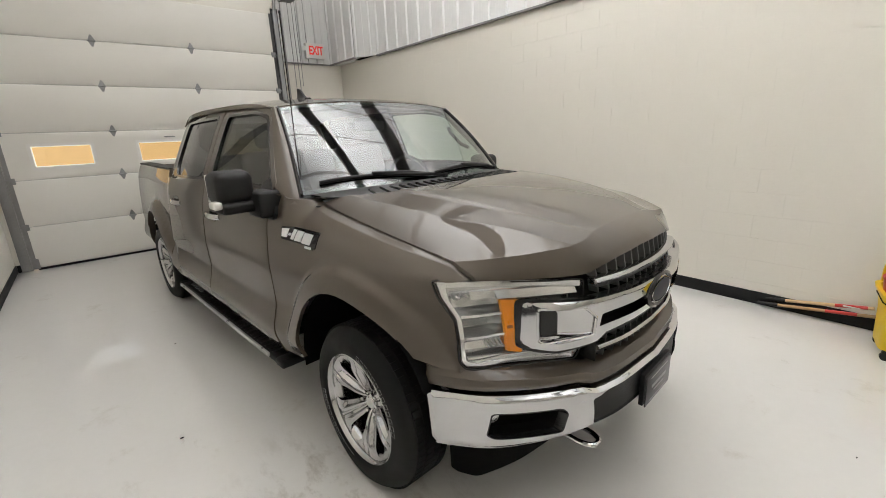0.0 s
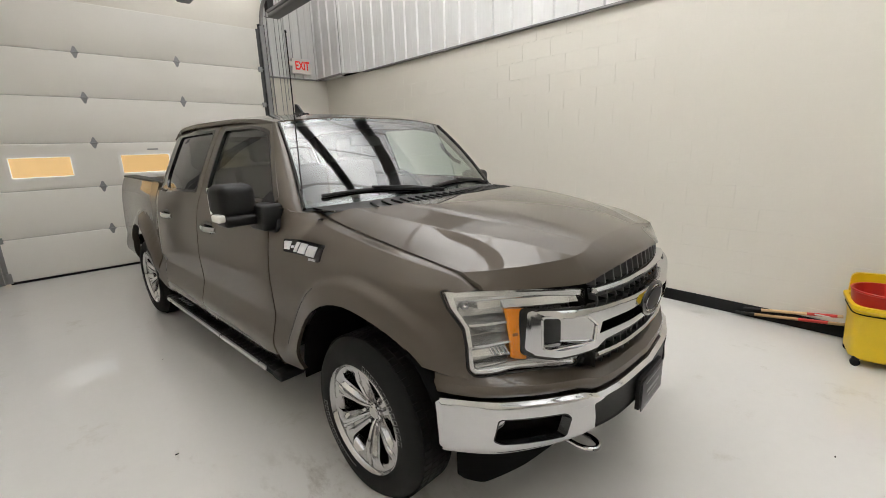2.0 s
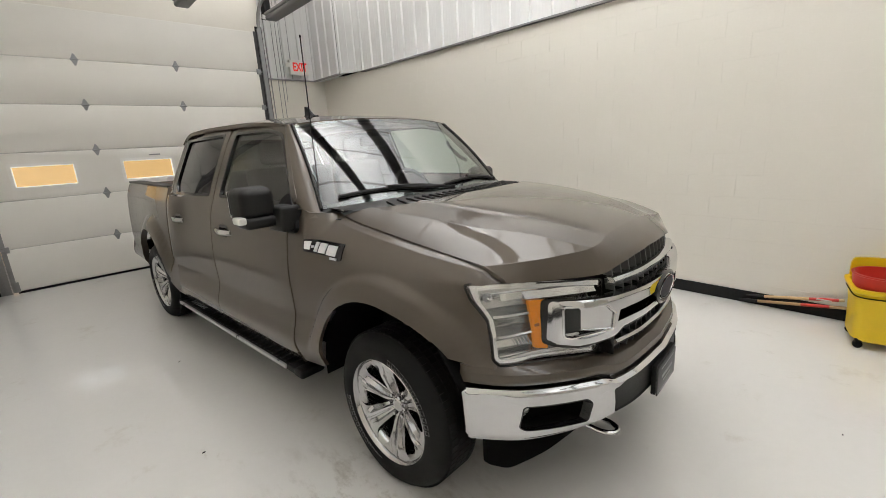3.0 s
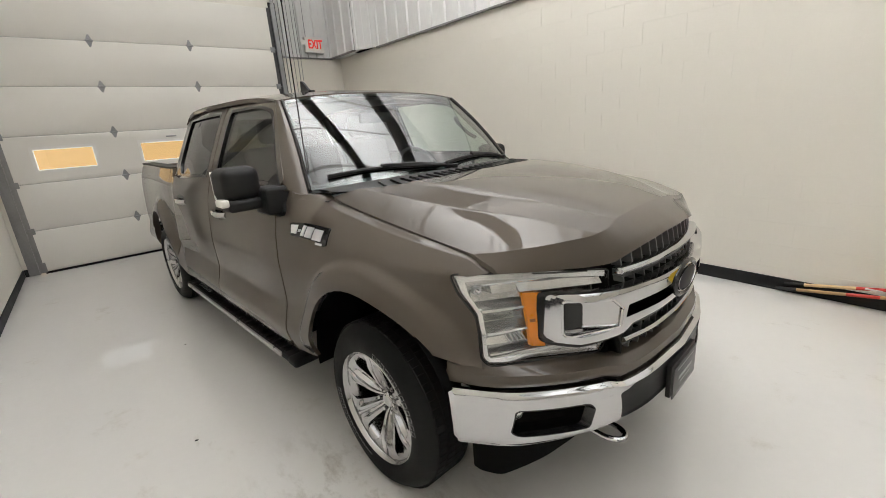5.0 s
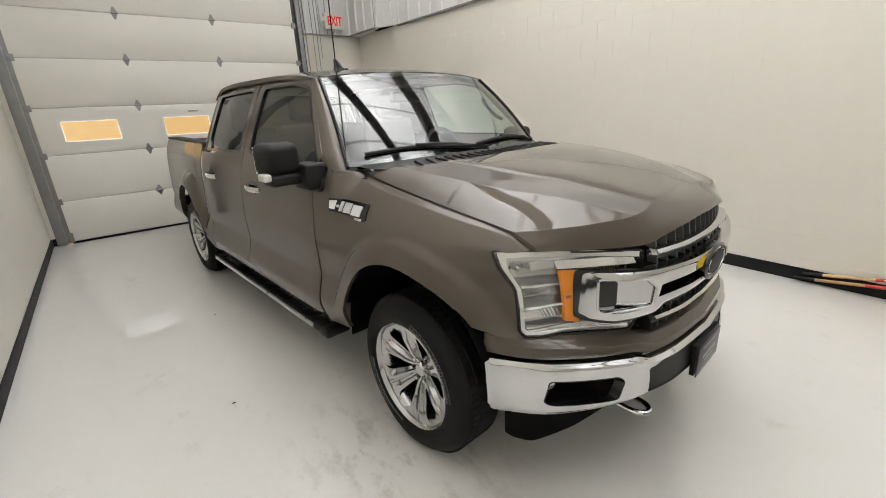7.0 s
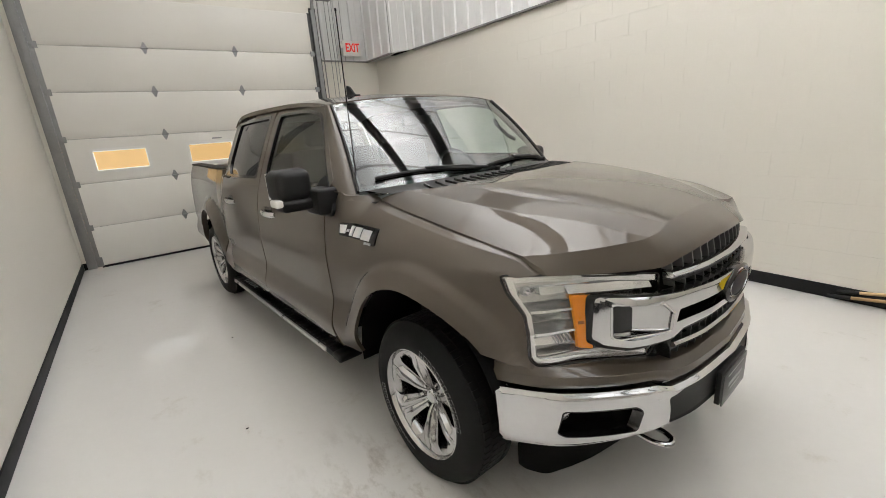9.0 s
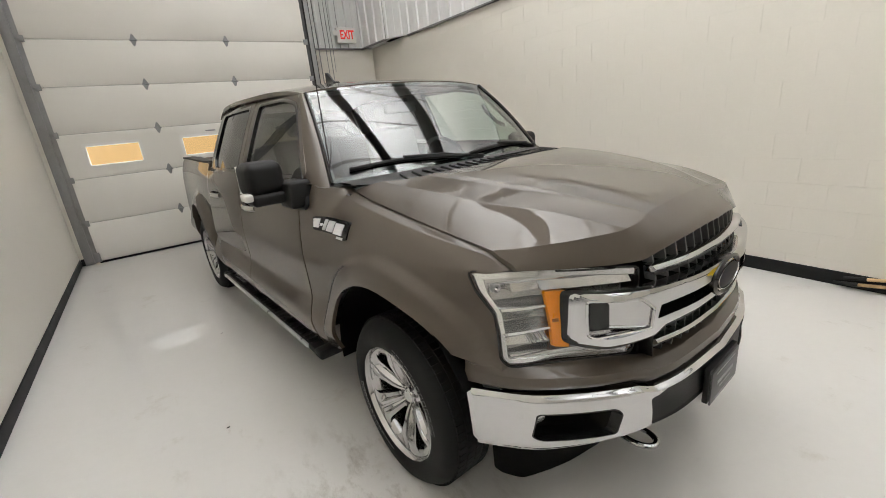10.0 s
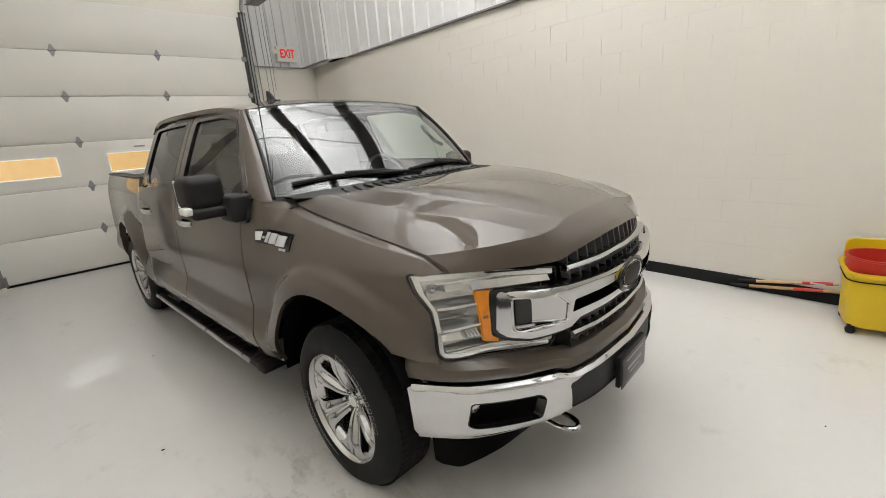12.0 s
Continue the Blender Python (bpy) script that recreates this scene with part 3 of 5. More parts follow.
def arc(c, r, a0, a1, n=22):
    return [(c[0] + r * math.cos(radians(a0 + (a1 - a0) * i / n)), c[1] + r * math.sin(radians(a0 + (a1 - a0) * i / n))) for i in range(n + 1)]


def body_side(name, outlines, s, du=0.035, dv=0.0125, mat=PAINT, inset=0.0, label="", parent=truck, flange=0.022, out=None):
    flat = [[(y, level(y, z)) for y, z in o] for o in outlines]
    us, vs = [p[0] for p in flat[0]], [p[1] for p in flat[0]]
    rows = [v for v in steps(min(vs), 0.62, dv)[1:] + CREASE_CUTS + steps(1.01, max(vs), dv)[1:-1] if min(vs) < v < max(vs)]
    bm = sheet(flat, lambda y, v: (s * (side(y, unlevel(y, v)) - inset), y, unlevel(y, v)), steps(min(us), max(us), du)[1:-1], rows, (-s * flange, 0, 0) if flange else None)
    return part(name, bm, mat, parent, label, out=out)


def side_outline_fender():
    top = [(y, seam_z(y) - 0.003) for y in steps(-0.50, 0.70, 0.05)]
    a = arc(ARCH_F[:2], ARCH_F[2], 2, 180 + 8, 26)
    return [(-0.540, 0.768)] + [p for p in a[::-1] if p[1] > 0.768 or p[0] > 0] + [(0.60, 0.44), (0.775, 0.43), (0.80, 0.60), (0.80, cap_z(0.80)), (0.74, cap_z(0.74)), (0.66, cap_z(0.66)), (0.58, cap_z(0.58))] + [q for q in top[::-1] if q[0] < 0.56] + [(-0.528, 1.106), (-0.46, 1.097), (-0.398, 1.092), (-0.431, 1.035), (-0.488, 0.957), (-0.508, 0.88), (-0.517, 0.80)]


FRONT_DOOR = [(0.809, 0.47), (1.903, 0.47), (1.903, 1.78), (1.86, 1.835), (1.28, 1.835), (1.07, 1.80), (0.742, 1.395), (0.809, 1.33)]
REAR_DOOR = [(1.914, 0.47), (2.72, 0.47), (2.80, 0.62), (2.93, 0.80), (2.99, 0.95), (2.99, 1.345), (2.955, 1.79), (2.90, 1.835), (1.914, 1.835)]
FRONT_WIN = rounded([(0.855, 1.372), (1.80, 1.372), (1.80, 1.80), (1.32, 1.80), (1.09, 1.757), (0.815, 1.415)], [0.01, 0.03, 0.03, 0.08, 0.05, 0.02])
REAR_WIN = rounded([(2.00, 1.372), (2.84, 1.352), (2.90, 1.42), (2.865, 1.79), (2.0, 1.80)], [0.03, 0.05, 0.06, 0.04, 0.03])


def grow(outline, d):
    cx, cy = sum(p[0] for p in outline) / len(outline), sum(p[1] for p in outline) / len(outline)
    return [(cx + (x - cx) * (1 + d / max(0.1, abs(x - cx) + 0.15)), cy + (y - cy) * (1 + d / max(0.1, abs(y - cy) + 0.05))) for x, y in outline]


for s in (-1, 1):
    o = [(y, 0.9 + (z - 0.9) / rise(y) if z > 0.9 else z) for y, z in side_outline_fender()]

    def fender_at(y, w):
        z = 0.9 + (w - 0.9) * rise(y) if w > 0.9 else w
        return (s * side(y, z), y, z)

    bm = sheet([o], fender_at, steps(-0.52, 0.80, 0.02), steps(0.44, 0.68, 0.012) + CREASE_CUTS[1:] + steps(1.01, 1.13, 0.01) + [1.222 - d for d in (0.004, 0.009, 0.0115, 0.014, 0.0165, 0.019, 0.024, 0.031, 0.040, 0.051, 0.064, 0.078)] + [1.235, 1.25], (-s * 0.022, 0, 0))
    part("fender", bm, PAINT, truck)
    for nm, o, win in (("front_door", FRONT_DOOR, FRONT_WIN), ("rear_door", REAR_DOOR, REAR_WIN)):
        door = body_side(nm, [rounded(o, 0.03), win], s, label="grey-brown truck door with dark window")
        inner = grow(win, -0.012)
        body_side("window_seal", [grow(win, 0.012), inner], s, mat=GLOSSBLACK, inset=-0.002, parent=door, label="black rubber window seal")
        body_side("window_glass", [grow(win, 0.004)], s, mat=TINTED if nm == "front_door" else PRIVACY, inset=0.012, parent=door, label="tinted window glass", flange=0, out=(s, 0, 0.3))
    # cab corner and the pillars' outer skin
    def corner_at(u, z):
        y0, y1 = 2.996 - 0.036 * smooth(1.345, 1.80, z), 3.095 - 0.03 * smooth(1.345, 1.80, z)
        return (s * (side(y0 + (y1 - y0) * u, z) - 0.05 * max(0, u - 0.45) ** 1.5), y0 + (y1 - y0) * u, z)

    part("cab_corner", sheet([[(0, 0.92), (1, 0.92), (1, 1.80), (0, 1.83)]], corner_at, [0.25, 0.45, 0.6, 0.75, 0.88], steps(0.92, 1.83, 0.04)[1:-1], (-s * 0.02, 0, 0)), PAINT, truck)
    bed = [(3.125, 0.52), (3.16, 0.52)] + [p for p in arc(ARCH_R[:2], ARCH_R[2], -4, 184, 26)[::-1]] + [(4.26, 0.50), (4.90, 0.52), (4.93, 0.60), (4.93, 1.36), (4.88, 1.385), (3.125, 1.40)]

    bm = sheet([rounded(bed, 0.012)], lambda y, z: (s * (side(y, min(z, 1.30)) - 0.03 * smooth(1.28, 1.40, z)), y, z), steps(3.125, 4.93, 0.05)[1:-1], steps(0.5, 1.4, 0.03)[1:-1], (-s * 0.06, 0, 0))
    part("bed_side", bm, PAINT, truck)
    bm = sheet([[(0.806, 0.40), (3.09, 0.40), (3.16, 0.50), (2.93, 0.80), (2.72, 0.464), (0.806, 0.464)]], lambda y, z: (s * (side_lower(z) - 0.012), y, z), steps(0.8, 3.1, 0.1), [0.43], (-s * 0.05, 0, 0))
    part("rocker", bm, PAINT, truck)
    # wheel house liners
    for c in (ARCH_F, ARCH_R):
        bm = bmesh.new()
        pr = [bm.verts.new((s * (0.965 if c is ARCH_F else 0.89), c[0] + (c[2] + 0.004) * math.cos(a), c[1] + (c[2] + 0.004) * math.sin(a))) for a in [radians((-4 + 158 * i / 28) if c is ARCH_F else (2 + 173 * i / 28)) for i in range(29)]]
        qr = [bm.verts.new((s * 0.45, v.co.y, v.co.z)) for v in pr]
        for i in range(28):
            bm.faces.new((pr[i], pr[i + 1], qr[i + 1], qr[i]))
        bm.faces.new(qr)
        part("wheel_liner", bm, DARK, truck, "black wheel house liner")

# fender tops beside the cowl
for s in (-1, 1):
    def cap_at(u, y):
        o = side(min(y, 0.80), cap_z(y)) + 0.001
        return (s * (o + (0.70 - o) * u), y, cap_z(y) - 0.001 - 0.012 * smooth(0.5, 1.0, u))

    part("fender_cap", sheet([[(0, 0.565), (1, 0.60), (1, 0.80), (0, 0.80)]], cap_at, [0.06, 0.14, 0.24, 0.33, 0.5, 0.65, 0.8, 0.9], steps(0.565, 0.80, 0.03)[1:-1]), PAINT, truck, out=(0, 0, 1))

# ---- hood ----
nose_y = spline([(0, -0.875), (0.2, -0.862), (0.45, -0.797), (0.60, -0.70), (0.70, -0.615), (0.785, -0.53), (0.80, -0.50)])
rear_y = spline([(0, 0.09), (0.15, 0.105), (0.38, 0.130), (0.52, 0.18), (0.59, 0.25), (0.66, 0.325), (0.716, 0.42), (0.77, 0.53)])
crown_z = spline([(-0.9, 1.180), (-0.82, 1.212), (-0.70, 1.250), (-0.5, 1.301), (-0.3, 1.336), (0.0, 1.367), (0.4, 1.384), (0.7, 1.388)])
lip_z = spline([(0, 1.158), (0.1, 1.156), (0.25, 1.143), (0.36, 1.121), (0.446, 1.100), (0.80, 1.106)])


dome_x = spline([(-0.9, 0.22), (-0.80, 0.27), (-0.67, 0.32), (-0.57, 0.372), (-0.43, 0.42), (-0.16, 0.475), (0.08, 0.505), (0.4, 0.535), (0.7, 0.55)])
shoulder_x = spline([(-0.9, 0.40), (-0.80, 0.42), (-0.715, 0.475), (-0.635, 0.512), (-0.50, 0.558), (-0.29, 0.617), (0.0, 0.665), (0.3, 0.69), (0.7, 0.70)])
break_d = spline([(0, 0.135), (0.25, 0.115), (0.40, 0.062), (0.5, 0.040), (0.62, 0.034), (0.72, 0.052), (0.785, 0.085)])


def hood_x(u, y):
    """Across the hood; u is 0.4 at the dome's crease, 0.66 at the shoulder and 1 at the seam."""
    a, r1, r2, r3 = abs(u), dome_x(y), shoulder_x(y), seam_x(y) - 0.009
    x = a / 0.40 * r1 if a < 0.40 else r1 + (a - 0.40) / 0.26 * (r2 - r1) if a < 0.66 else r2 + (a - 0.66) / 0.34 * (r3 - r2)
    return math.copysign(x, u)


def hood_top(x, y):
    """The upper surface, before it breaks down to the nose."""
    ax, xs, zc = abs(x), seam_x(y), crown_z(y)
    zs = seam_z(y) if y > -0.41 else 1.163 + 0.14 * (y + 0.41)
    r1, r2 = dome_x(y), shoulder_x(y)
    step = 0.0045 * smooth(-0.74, -0.60, y) * smooth(0.60, 0.25, y)
    zd, zr = zc - 0.11 * (zc - zs), zc - (0.40 - 0.16 * smooth(-0.2, -0.6, y)) * (zc - zs)
    if ax < r1:
        return zc - (zc - zd) * (ax / r1) ** 2 + 0.4 * step * (ax / r1) ** 6
    if ax < r2:
        p = (ax - r1) / (r2 - r1)
        return zd + (zr - zd) * p - 0.6 * step * smooth(0.0, 0.07, p) * (1 - p) + 0.4 * step * (1 - smooth(0.0, 0.07, p)) - 0.0015 * math.sin(math.pi * p)
    p = min(1, (ax - r2) / (xs - r2))
    return zr + (zs - zr) * p + 0.004 * math.sin(math.pi * p) * smooth(-0.70, -0.2, y)


def hood_z(x, y):
    ax = min(abs(x), 0.785)
    d, db = y - nose_y(ax), break_d(ax)
    if d >= db:
        return hood_top(x, y)
    zb, zl = hood_top(x, nose_y(ax) + db), lip_z(ax)
    return zl + (zb - zl) * max(0, d / db) ** 0.72


def hood_at(u, v):
    """v: 0 at the nose, 0.3 at the break, 1 at the cowl."""
    y = 0.0
    for k in range(12):
        x = hood_x(u, y)
        ax = abs(x)
        n, b, r = nose_y(ax), break_d(min(ax, 0.785)), rear_y(ax)
        y = n + b * v / 0.3 if v < 0.3 else n + b + (r - n - b) * (v - 0.3) / 0.7
    return (x, y, hood_z(x, y))


cuts_u = [0.0] + [s * c for s in (-1, 1) for c in [0.06, 0.12, 0.18, 0.24, 0.29, 0.33, 0.365, 0.388, 0.395, 0.40, 0.406, 0.412, 0.42, 0.45, 0.49, 0.53, 0.57, 0.61, 0.64, 0.652, 0.66, 0.668, 0.68, 0.71, 0.75, 0.79, 0.83, 0.87, 0.91, 0.95, 0.98]]
cuts_v = [0.04, 0.08, 0.13, 0.18, 0.23, 0.27, 0.285, 0.293, 0.30, 0.303, 0.307, 0.315] + steps(0.33, 0.97, 0.018)
bm = sheet([[(-1, 0), (1, 0), (1, 1), (-1, 1)]], hood_at, cuts_u, cuts_v, lambda p: (0, 0.03, -0.002) if p.y < nose_y(min(abs(p.x), 0.785)) + 0.004 else (0, 0, -0.02))
part("hood", bm, PAINT, truck, "grey-brown hood with raised centre")

# ---- roof, windshield, rear cab wall ----
rail_z = spline([(0.98, 1.792), (1.05, 1.808), (1.3, 1.842), (1.7, 1.862), (2.3, 1.866), (2.75, 1.852), (2.95, 1.825), (3.07, 1.77)])
roof_front = spline([(0, 1.015), (0.4, 1.03), (0.735, 1.07)])


rail_x = spline([(1.0, 0.722), (2.2, 0.722), (2.7, 0.705), (3.0, 0.682), (3.07, 0.672)])


def roof_z(x, y):
    e = min(1, abs(x) / 0.735)
    c = 0.052 * (1 - e**2.6)
    return rail_z(y) + c


ro = [(x, roof_front(abs(x))) for x in steps(-0.725, 0.725, 0.06)] + [(rail_x(y), y) for y in steps(1.2, 3.0, 0.1)] + [(x, 3.07) for x in steps(0.66, -0.66, 0.1)] + [(-rail_x(y), y) for y in steps(3.0, 1.2, 0.1)]
part("roof", sheet([ro], lambda x, y: (x, y, roof_z(x, y)), steps(-0.72, 0.72, 0.04), steps(1.1, 3.07, 0.06), (0, 0, -0.025)), PAINT, truck, "grey-brown cab roof")
ws_base_y = spline([(0, 0.405), (0.4, 0.46), (0.7, 0.56), (0.86, 0.655)])


def ws_point(u, v):
    """u across from -1 to 1, v from the base 0 to the top 1."""
    xb, xt = 0.83 * u, 0.70 * u
    yb, yt = ws_base_y(abs(xb)), roof_front(abs(xt)) - 0.004
    zb, zt = 1.335 + 0.02 * (1 - abs(u) ** 2), roof_z(xt, yt) - 0.006
    x, y, z = xb + (xt - xb) * v, yb + (yt - yb) * v, zb + (zt - zb) * v
    bulge = 0.025 * math.sin(math.pi * v)
    return (x, y - bulge * 0.5, z + bulge * 0.8)


sq = [(-1, 0), (1, 0), (1, 1), (-1, 1)]
part("windshield", sheet([sq], ws_point, steps(-1, 1, 0.1), steps(0, 1, 0.1)), WSGLASS, truck, "clear windshield reflecting the ceiling beams", out=(0, -1, 1))
frit = sheet([[(-1.012, -0.02), (1.012, -0.02), (1.012, 1.015), (-1.012, 1.015)], [(-0.975, 0.05), (0.975, 0.05), (0.97, 0.975), (-0.97, 0.975)]], lambda u, v: tuple(Vector(ws_point(u, v)) + Vector((0, 0.004, -0.006))), steps(-1, 1, 0.1), steps(0, 1, 0.1))
part("windshield_border", frit, GLOSSBLACK, truck, "black windshield border")
for s in (-1, 1):
    part("windshield_seal", tube(bmesh.new(), [tuple(Vector(ws_point(s * 1.0, v)) + Vector((0, -0.003, 0.003))) for v in steps(0, 1, 0.08)], 0.008, 8), GLOSSBLACK, truck, "black rubber windshield seal")
    # windshield pillar
    bm = bmesh.new()
    rows = []
    for i in range(-1, 13):
        v = i / 12
        a = Vector(ws_point(s * 1.012, v))
        z = a.z
        y2 = 0.715 + (1.105 - 0.715) * v
        b = Vector((s * side(max(y2, 0.74), z), y2, z))
        m = (a + b) / 2 + Vector((s * 0.012, -0.010, 0.006))
        rows.append([bm.verts.new(p) for p in (a + Vector((0, 0.02, -0.02)), a, a.lerp(m, 0.5) + Vector((s * 0.004, -0.004, 0.004)), m, b.lerp(m, 0.4) + Vector((s * 0.004, 0, 0)), b, b + Vector((-s * 0.05, 0, 0)))])
    for p, q in zip(rows, rows[1:]):
        for k in range(len(p) - 1):
            bm.faces.new((p[k], p[k + 1], q[k + 1], q[k]))
    part("windshield_pillar", bm, PAINT, truck)
    # roof rail between door tops and roof
    bm = bmesh.new()
    rows = []
    for y in steps(1.10, 3.07, 0.08):
        top = Vector((s * rail_x(y), y, roof_z(rail_x(y), y) + 0.001))
        zl = min(1.838, roof_z(rail_x(y), y) - 0.012)
        low = Vector((s * (side(y, zl) + 0.001), y, zl))
        mid = Vector((s * (abs(top.x) * 0.6 + abs(low.x) * 0.4 + 0.008), y, top.z * 0.55 + low.z * 0.45))
        rows.append([bm.verts.new(p) for p in (top + Vector((-s * 0.02, 0, -0.012)), top, mid, low, low + Vector((-s * 0.03, 0, -0.02)))])
    for p, q in zip(rows, rows[1:]):
        for k in range(4):
            bm.faces.new((p[k], p[k + 1], q[k + 1], q[k]))
    part("roof_rail", bm, PAINT, truck)
bm = sheet([[(-0.85, 0.7), (0.85, 0.7), (0.82, 1.36), (0.62, 1.81), (-0.62, 1.81), (-0.82, 1.36)], [(-0.70, 1.42), (0.70, 1.42), (0.58, 1.74), (-0.58, 1.74)]], lambda x, z: (x, 3.09 - 0.06 * smooth(1.3, 1.8, z), z), steps(-0.9, 0.9, 0.2), steps(0.7, 1.8, 0.1))
part("cab_back", bm, PAINT, truck)
part("rear_window", sheet([[(-0.71, 1.41), (0.71, 1.41), (0.59, 1.75), (-0.59, 1.75)]], lambda x, z: (x, 3.075 - 0.06 * smooth(1.3, 1.8, z), z), [], [1.5, 1.6, 1.7]), PRIVACY, truck, out=(0, 1, 0))
# bed inside, tailgate, underbody
def bed_w(y, z=1.30):
    return side(y, min(z, 1.30)) - 0.03


def bed_strip(s, in0, in1, z0, z1):
    """A bar along the bed's side, between two insets from its skin."""
    bm = bmesh.new()
    rows = [[bm.verts.new((s * (bed_w(y) - i), y, z)) for i, z in ((in0, z0), (in1, z0), (in1, z1), (in0, z1))] for y in steps(3.13, 4.91, 0.2)]
    for p, q in zip(rows, rows[1:]):
        for k in range(4):
            bm.faces.new((p[k], p[(k + 1) % 4], q[(k + 1) % 4], q[k]))
    bm.faces.new(rows[0])
    bm.faces.new(rows[-1])
    return bm


bm = bmesh.new()
box(bm, -0.76, 0.76, 3.13, 4.90, 0.78, 0.82)
box(bm, -0.80, 0.80, 3.13, 3.17, 0.82, 1.38)
part("bed_liner", bm, BLACK, truck, "black bed liner")
for s in (-1, 1):
    part("bed_inner_side", bed_strip(s, 0.05, 0.10, 0.80, 1.382), BLACK, truck)
    part("bed_rail_cap", bed_strip(s, -0.004, 0.11, 1.388, 1.406), BLACK, truck, "black plastic bed rail cap")
part("tailgate", boxm(-0.80, 0.80, 4.87, 4.93, 0.80, 1.37, bevel=0.015), PAINT, truck)
part("rear_bumper", boxm(-0.84, 0.84, 4.90, 5.02, 0.50, 0.68, bevel=0.03), CHROME, truck)
bm = bmesh.new()
for s in (-1, 1):
    box(bm, s * 0.42 - 0.05, s * 0.42 + 0.05, -0.55, 4.9, 0.42, 0.56)
box(bm, -0.80, 0.80, 0.62, 3.1, 0.46, 0.56)
box(bm, -0.55, 0.55, -0.62, 0.6, 0.36, 1.0)
part("underbody", bm, DARK, truck, "black frame and underbody")


# ---- wheels ----
def wheel():
    """A wheel in its own axes: its face towards -x, turning about x."""
    w = new("wheel")
    w.parent = truck
    R, WID = 0.402, 0.262
    turn = pose(0, 0, 0, 0, -90, 0)  # the lathe's z towards -x
    h = WID / 2
    prof = [(0.264, h - 0.016), (0.272, h - 0.006), (0.276, h - 0.004), (0.284, h + 0.002), (0.310, h + 0.006), (0.340, h + 0.004), (0.362, h - 0.006), (0.380, h - 0.022), (0.394, h - 0.045), (R, h - 0.075), (R + 0.002, 0), (R, -h + 0.075), (0.382, -h + 0.022), (0.335, -h), (0.28, -h + 0.006), (0.264, -h + 0.02)]
    bm = lathe(bmesh.new(), prof, 120, turn)
    for v in bm.verts:
        k = smooth(-0.25, -WHEEL_Z, v.co.z)
        v.co.x *= 1 + 0.05 * k
        v.co.z = max(v.co.z, -WHEEL_Z)
    ty = part("tyre", bm, RUBBER, w, "black all-terrain tyre with white outlined lettering")
    bm = bmesh.new()
    for k in range(72):
        a = 2 * math.pi * k / 72
        if math.cos(a) < -0.955:
            continue
        for x, wd in ((-0.066, 0.034), (-0.022, 0.034), (0.022, 0.034), (0.066, 0.034)):
            tmp = pose(0, 0, 0, math.degrees(a) + (2.5 if abs(x) < 0.05 else 0)) @ pose(x, 0, R + 0.002)
            box(bm, -wd / 2, wd / 2, -0.0145, 0.0145, -0.008, 0.002, m=tmp)
    part("tread", bm, RUBBER, ty, smooth=False)
    # outlined sidewall writing, as plain bars
    for a0, count in ((14, 13), (194, 13)):
        bm = bmesh.new()
        for i in range(count):
            a = radians(a0 + i * 5.8)
            m = pose(-h - 0.0058, 0, 0) @ pose(0, 0, 0, math.degrees(a)) @ pose(0, 0, 0.306)
            hh = 0.014
            for b in ((-0.0105, 0.0105, -hh, -hh + 0.0024), (-0.0105, 0.0105, hh - 0.0024, hh), (-0.0105, -0.0081, -hh, hh), (0.0081, 0.0105, -hh, hh)):
                box(bm, 0, 0.0025, b[0], b[1], b[2], b[3], m=m)
        part("sidewall_mark", bm, WHITEINK, ty, "white outlined bars on the sidewall", smooth=False)
    # rim barrel and lip
    prof = [(0.222, -0.10), (0.222, h - 0.080), (0.230, h - 0.044), (0.236, h - 0.034), (0.258, h - 0.024), (0.264, h - 0.008), (0.269, h - 0.003), (0.274, h - 0.007), (0.271, h - 0.022)]
    rim = part("rim", lathe(bmesh.new(), prof, 96, turn), POLISH, w, "bright six-spoke alloy wheel")
    # disc and backing coloured black to put the shade between the spokes into them
    part("brake_disc", cyl(bmesh.new(), (-0.01, 0, 0), (0.012, 0, 0), 0.185, n=48), GLOSSBLACK, w)
    part("wheel_back", cyl(bmesh.new(), (0.03, 0, 0), (0.05, 0, 0), 0.221, n=32), DARK, w)
    # spokes
    for k in range(6):
        bm = bmesh.new()
        rows = []
        for r, hw, out, rib in [(0.042, 0.022, 0.030, 0.010), (0.07, 0.032, 0.046, 0.016), (0.10, 0.040, 0.058, 0.020), (0.14, 0.047, 0.070, 0.021), (0.175, 0.055, 0.082, 0.020), (0.200, 0.060, 0.091, 0.015), (0.220, 0.069, 0.098, 0.007), (0.238, 0.092, 0.103, 0.001), (0.262, 0.1365, 0.108, 0.0)]:
            y0 = [(-hw, -0.003), (-min(hw * 0.62, 0.046), 0.0), (-min(hw, 0.06) * 0.42, rib), (-min(hw, 0.06) * 0.14, rib * 0.8), (-min(hw, 0.06) * 0.08, rib * 0.25), (min(hw, 0.06) * 0.08, rib * 0.25), (min(hw, 0.06) * 0.14, rib * 0.8), (min(hw, 0.06) * 0.42, rib), (min(hw * 0.62, 0.046), 0.0), (hw, -0.003), (hw * 0.96, -0.04), (-hw * 0.96, -0.04)]
            rows.append([bm.verts.new((-(out + b), r * math.sin(a / r), r * math.cos(a / r))) for a, b in y0])
        n = len(rows[0])
        for p, q in zip(rows, rows[1:]):
            for j in range(n):
                bm.faces.new((p[j], p[(j + 1) % n], q[(j + 1) % n], q[j]))
        bm.faces.new(rows[0])
        bm.faces.new(rows[-1])
        bmesh.ops.transform(bm, matrix=pose(0, 0, 0, 60 * k - 6), verts=bm.verts)
        part("spoke", bm, POLISH, rim)
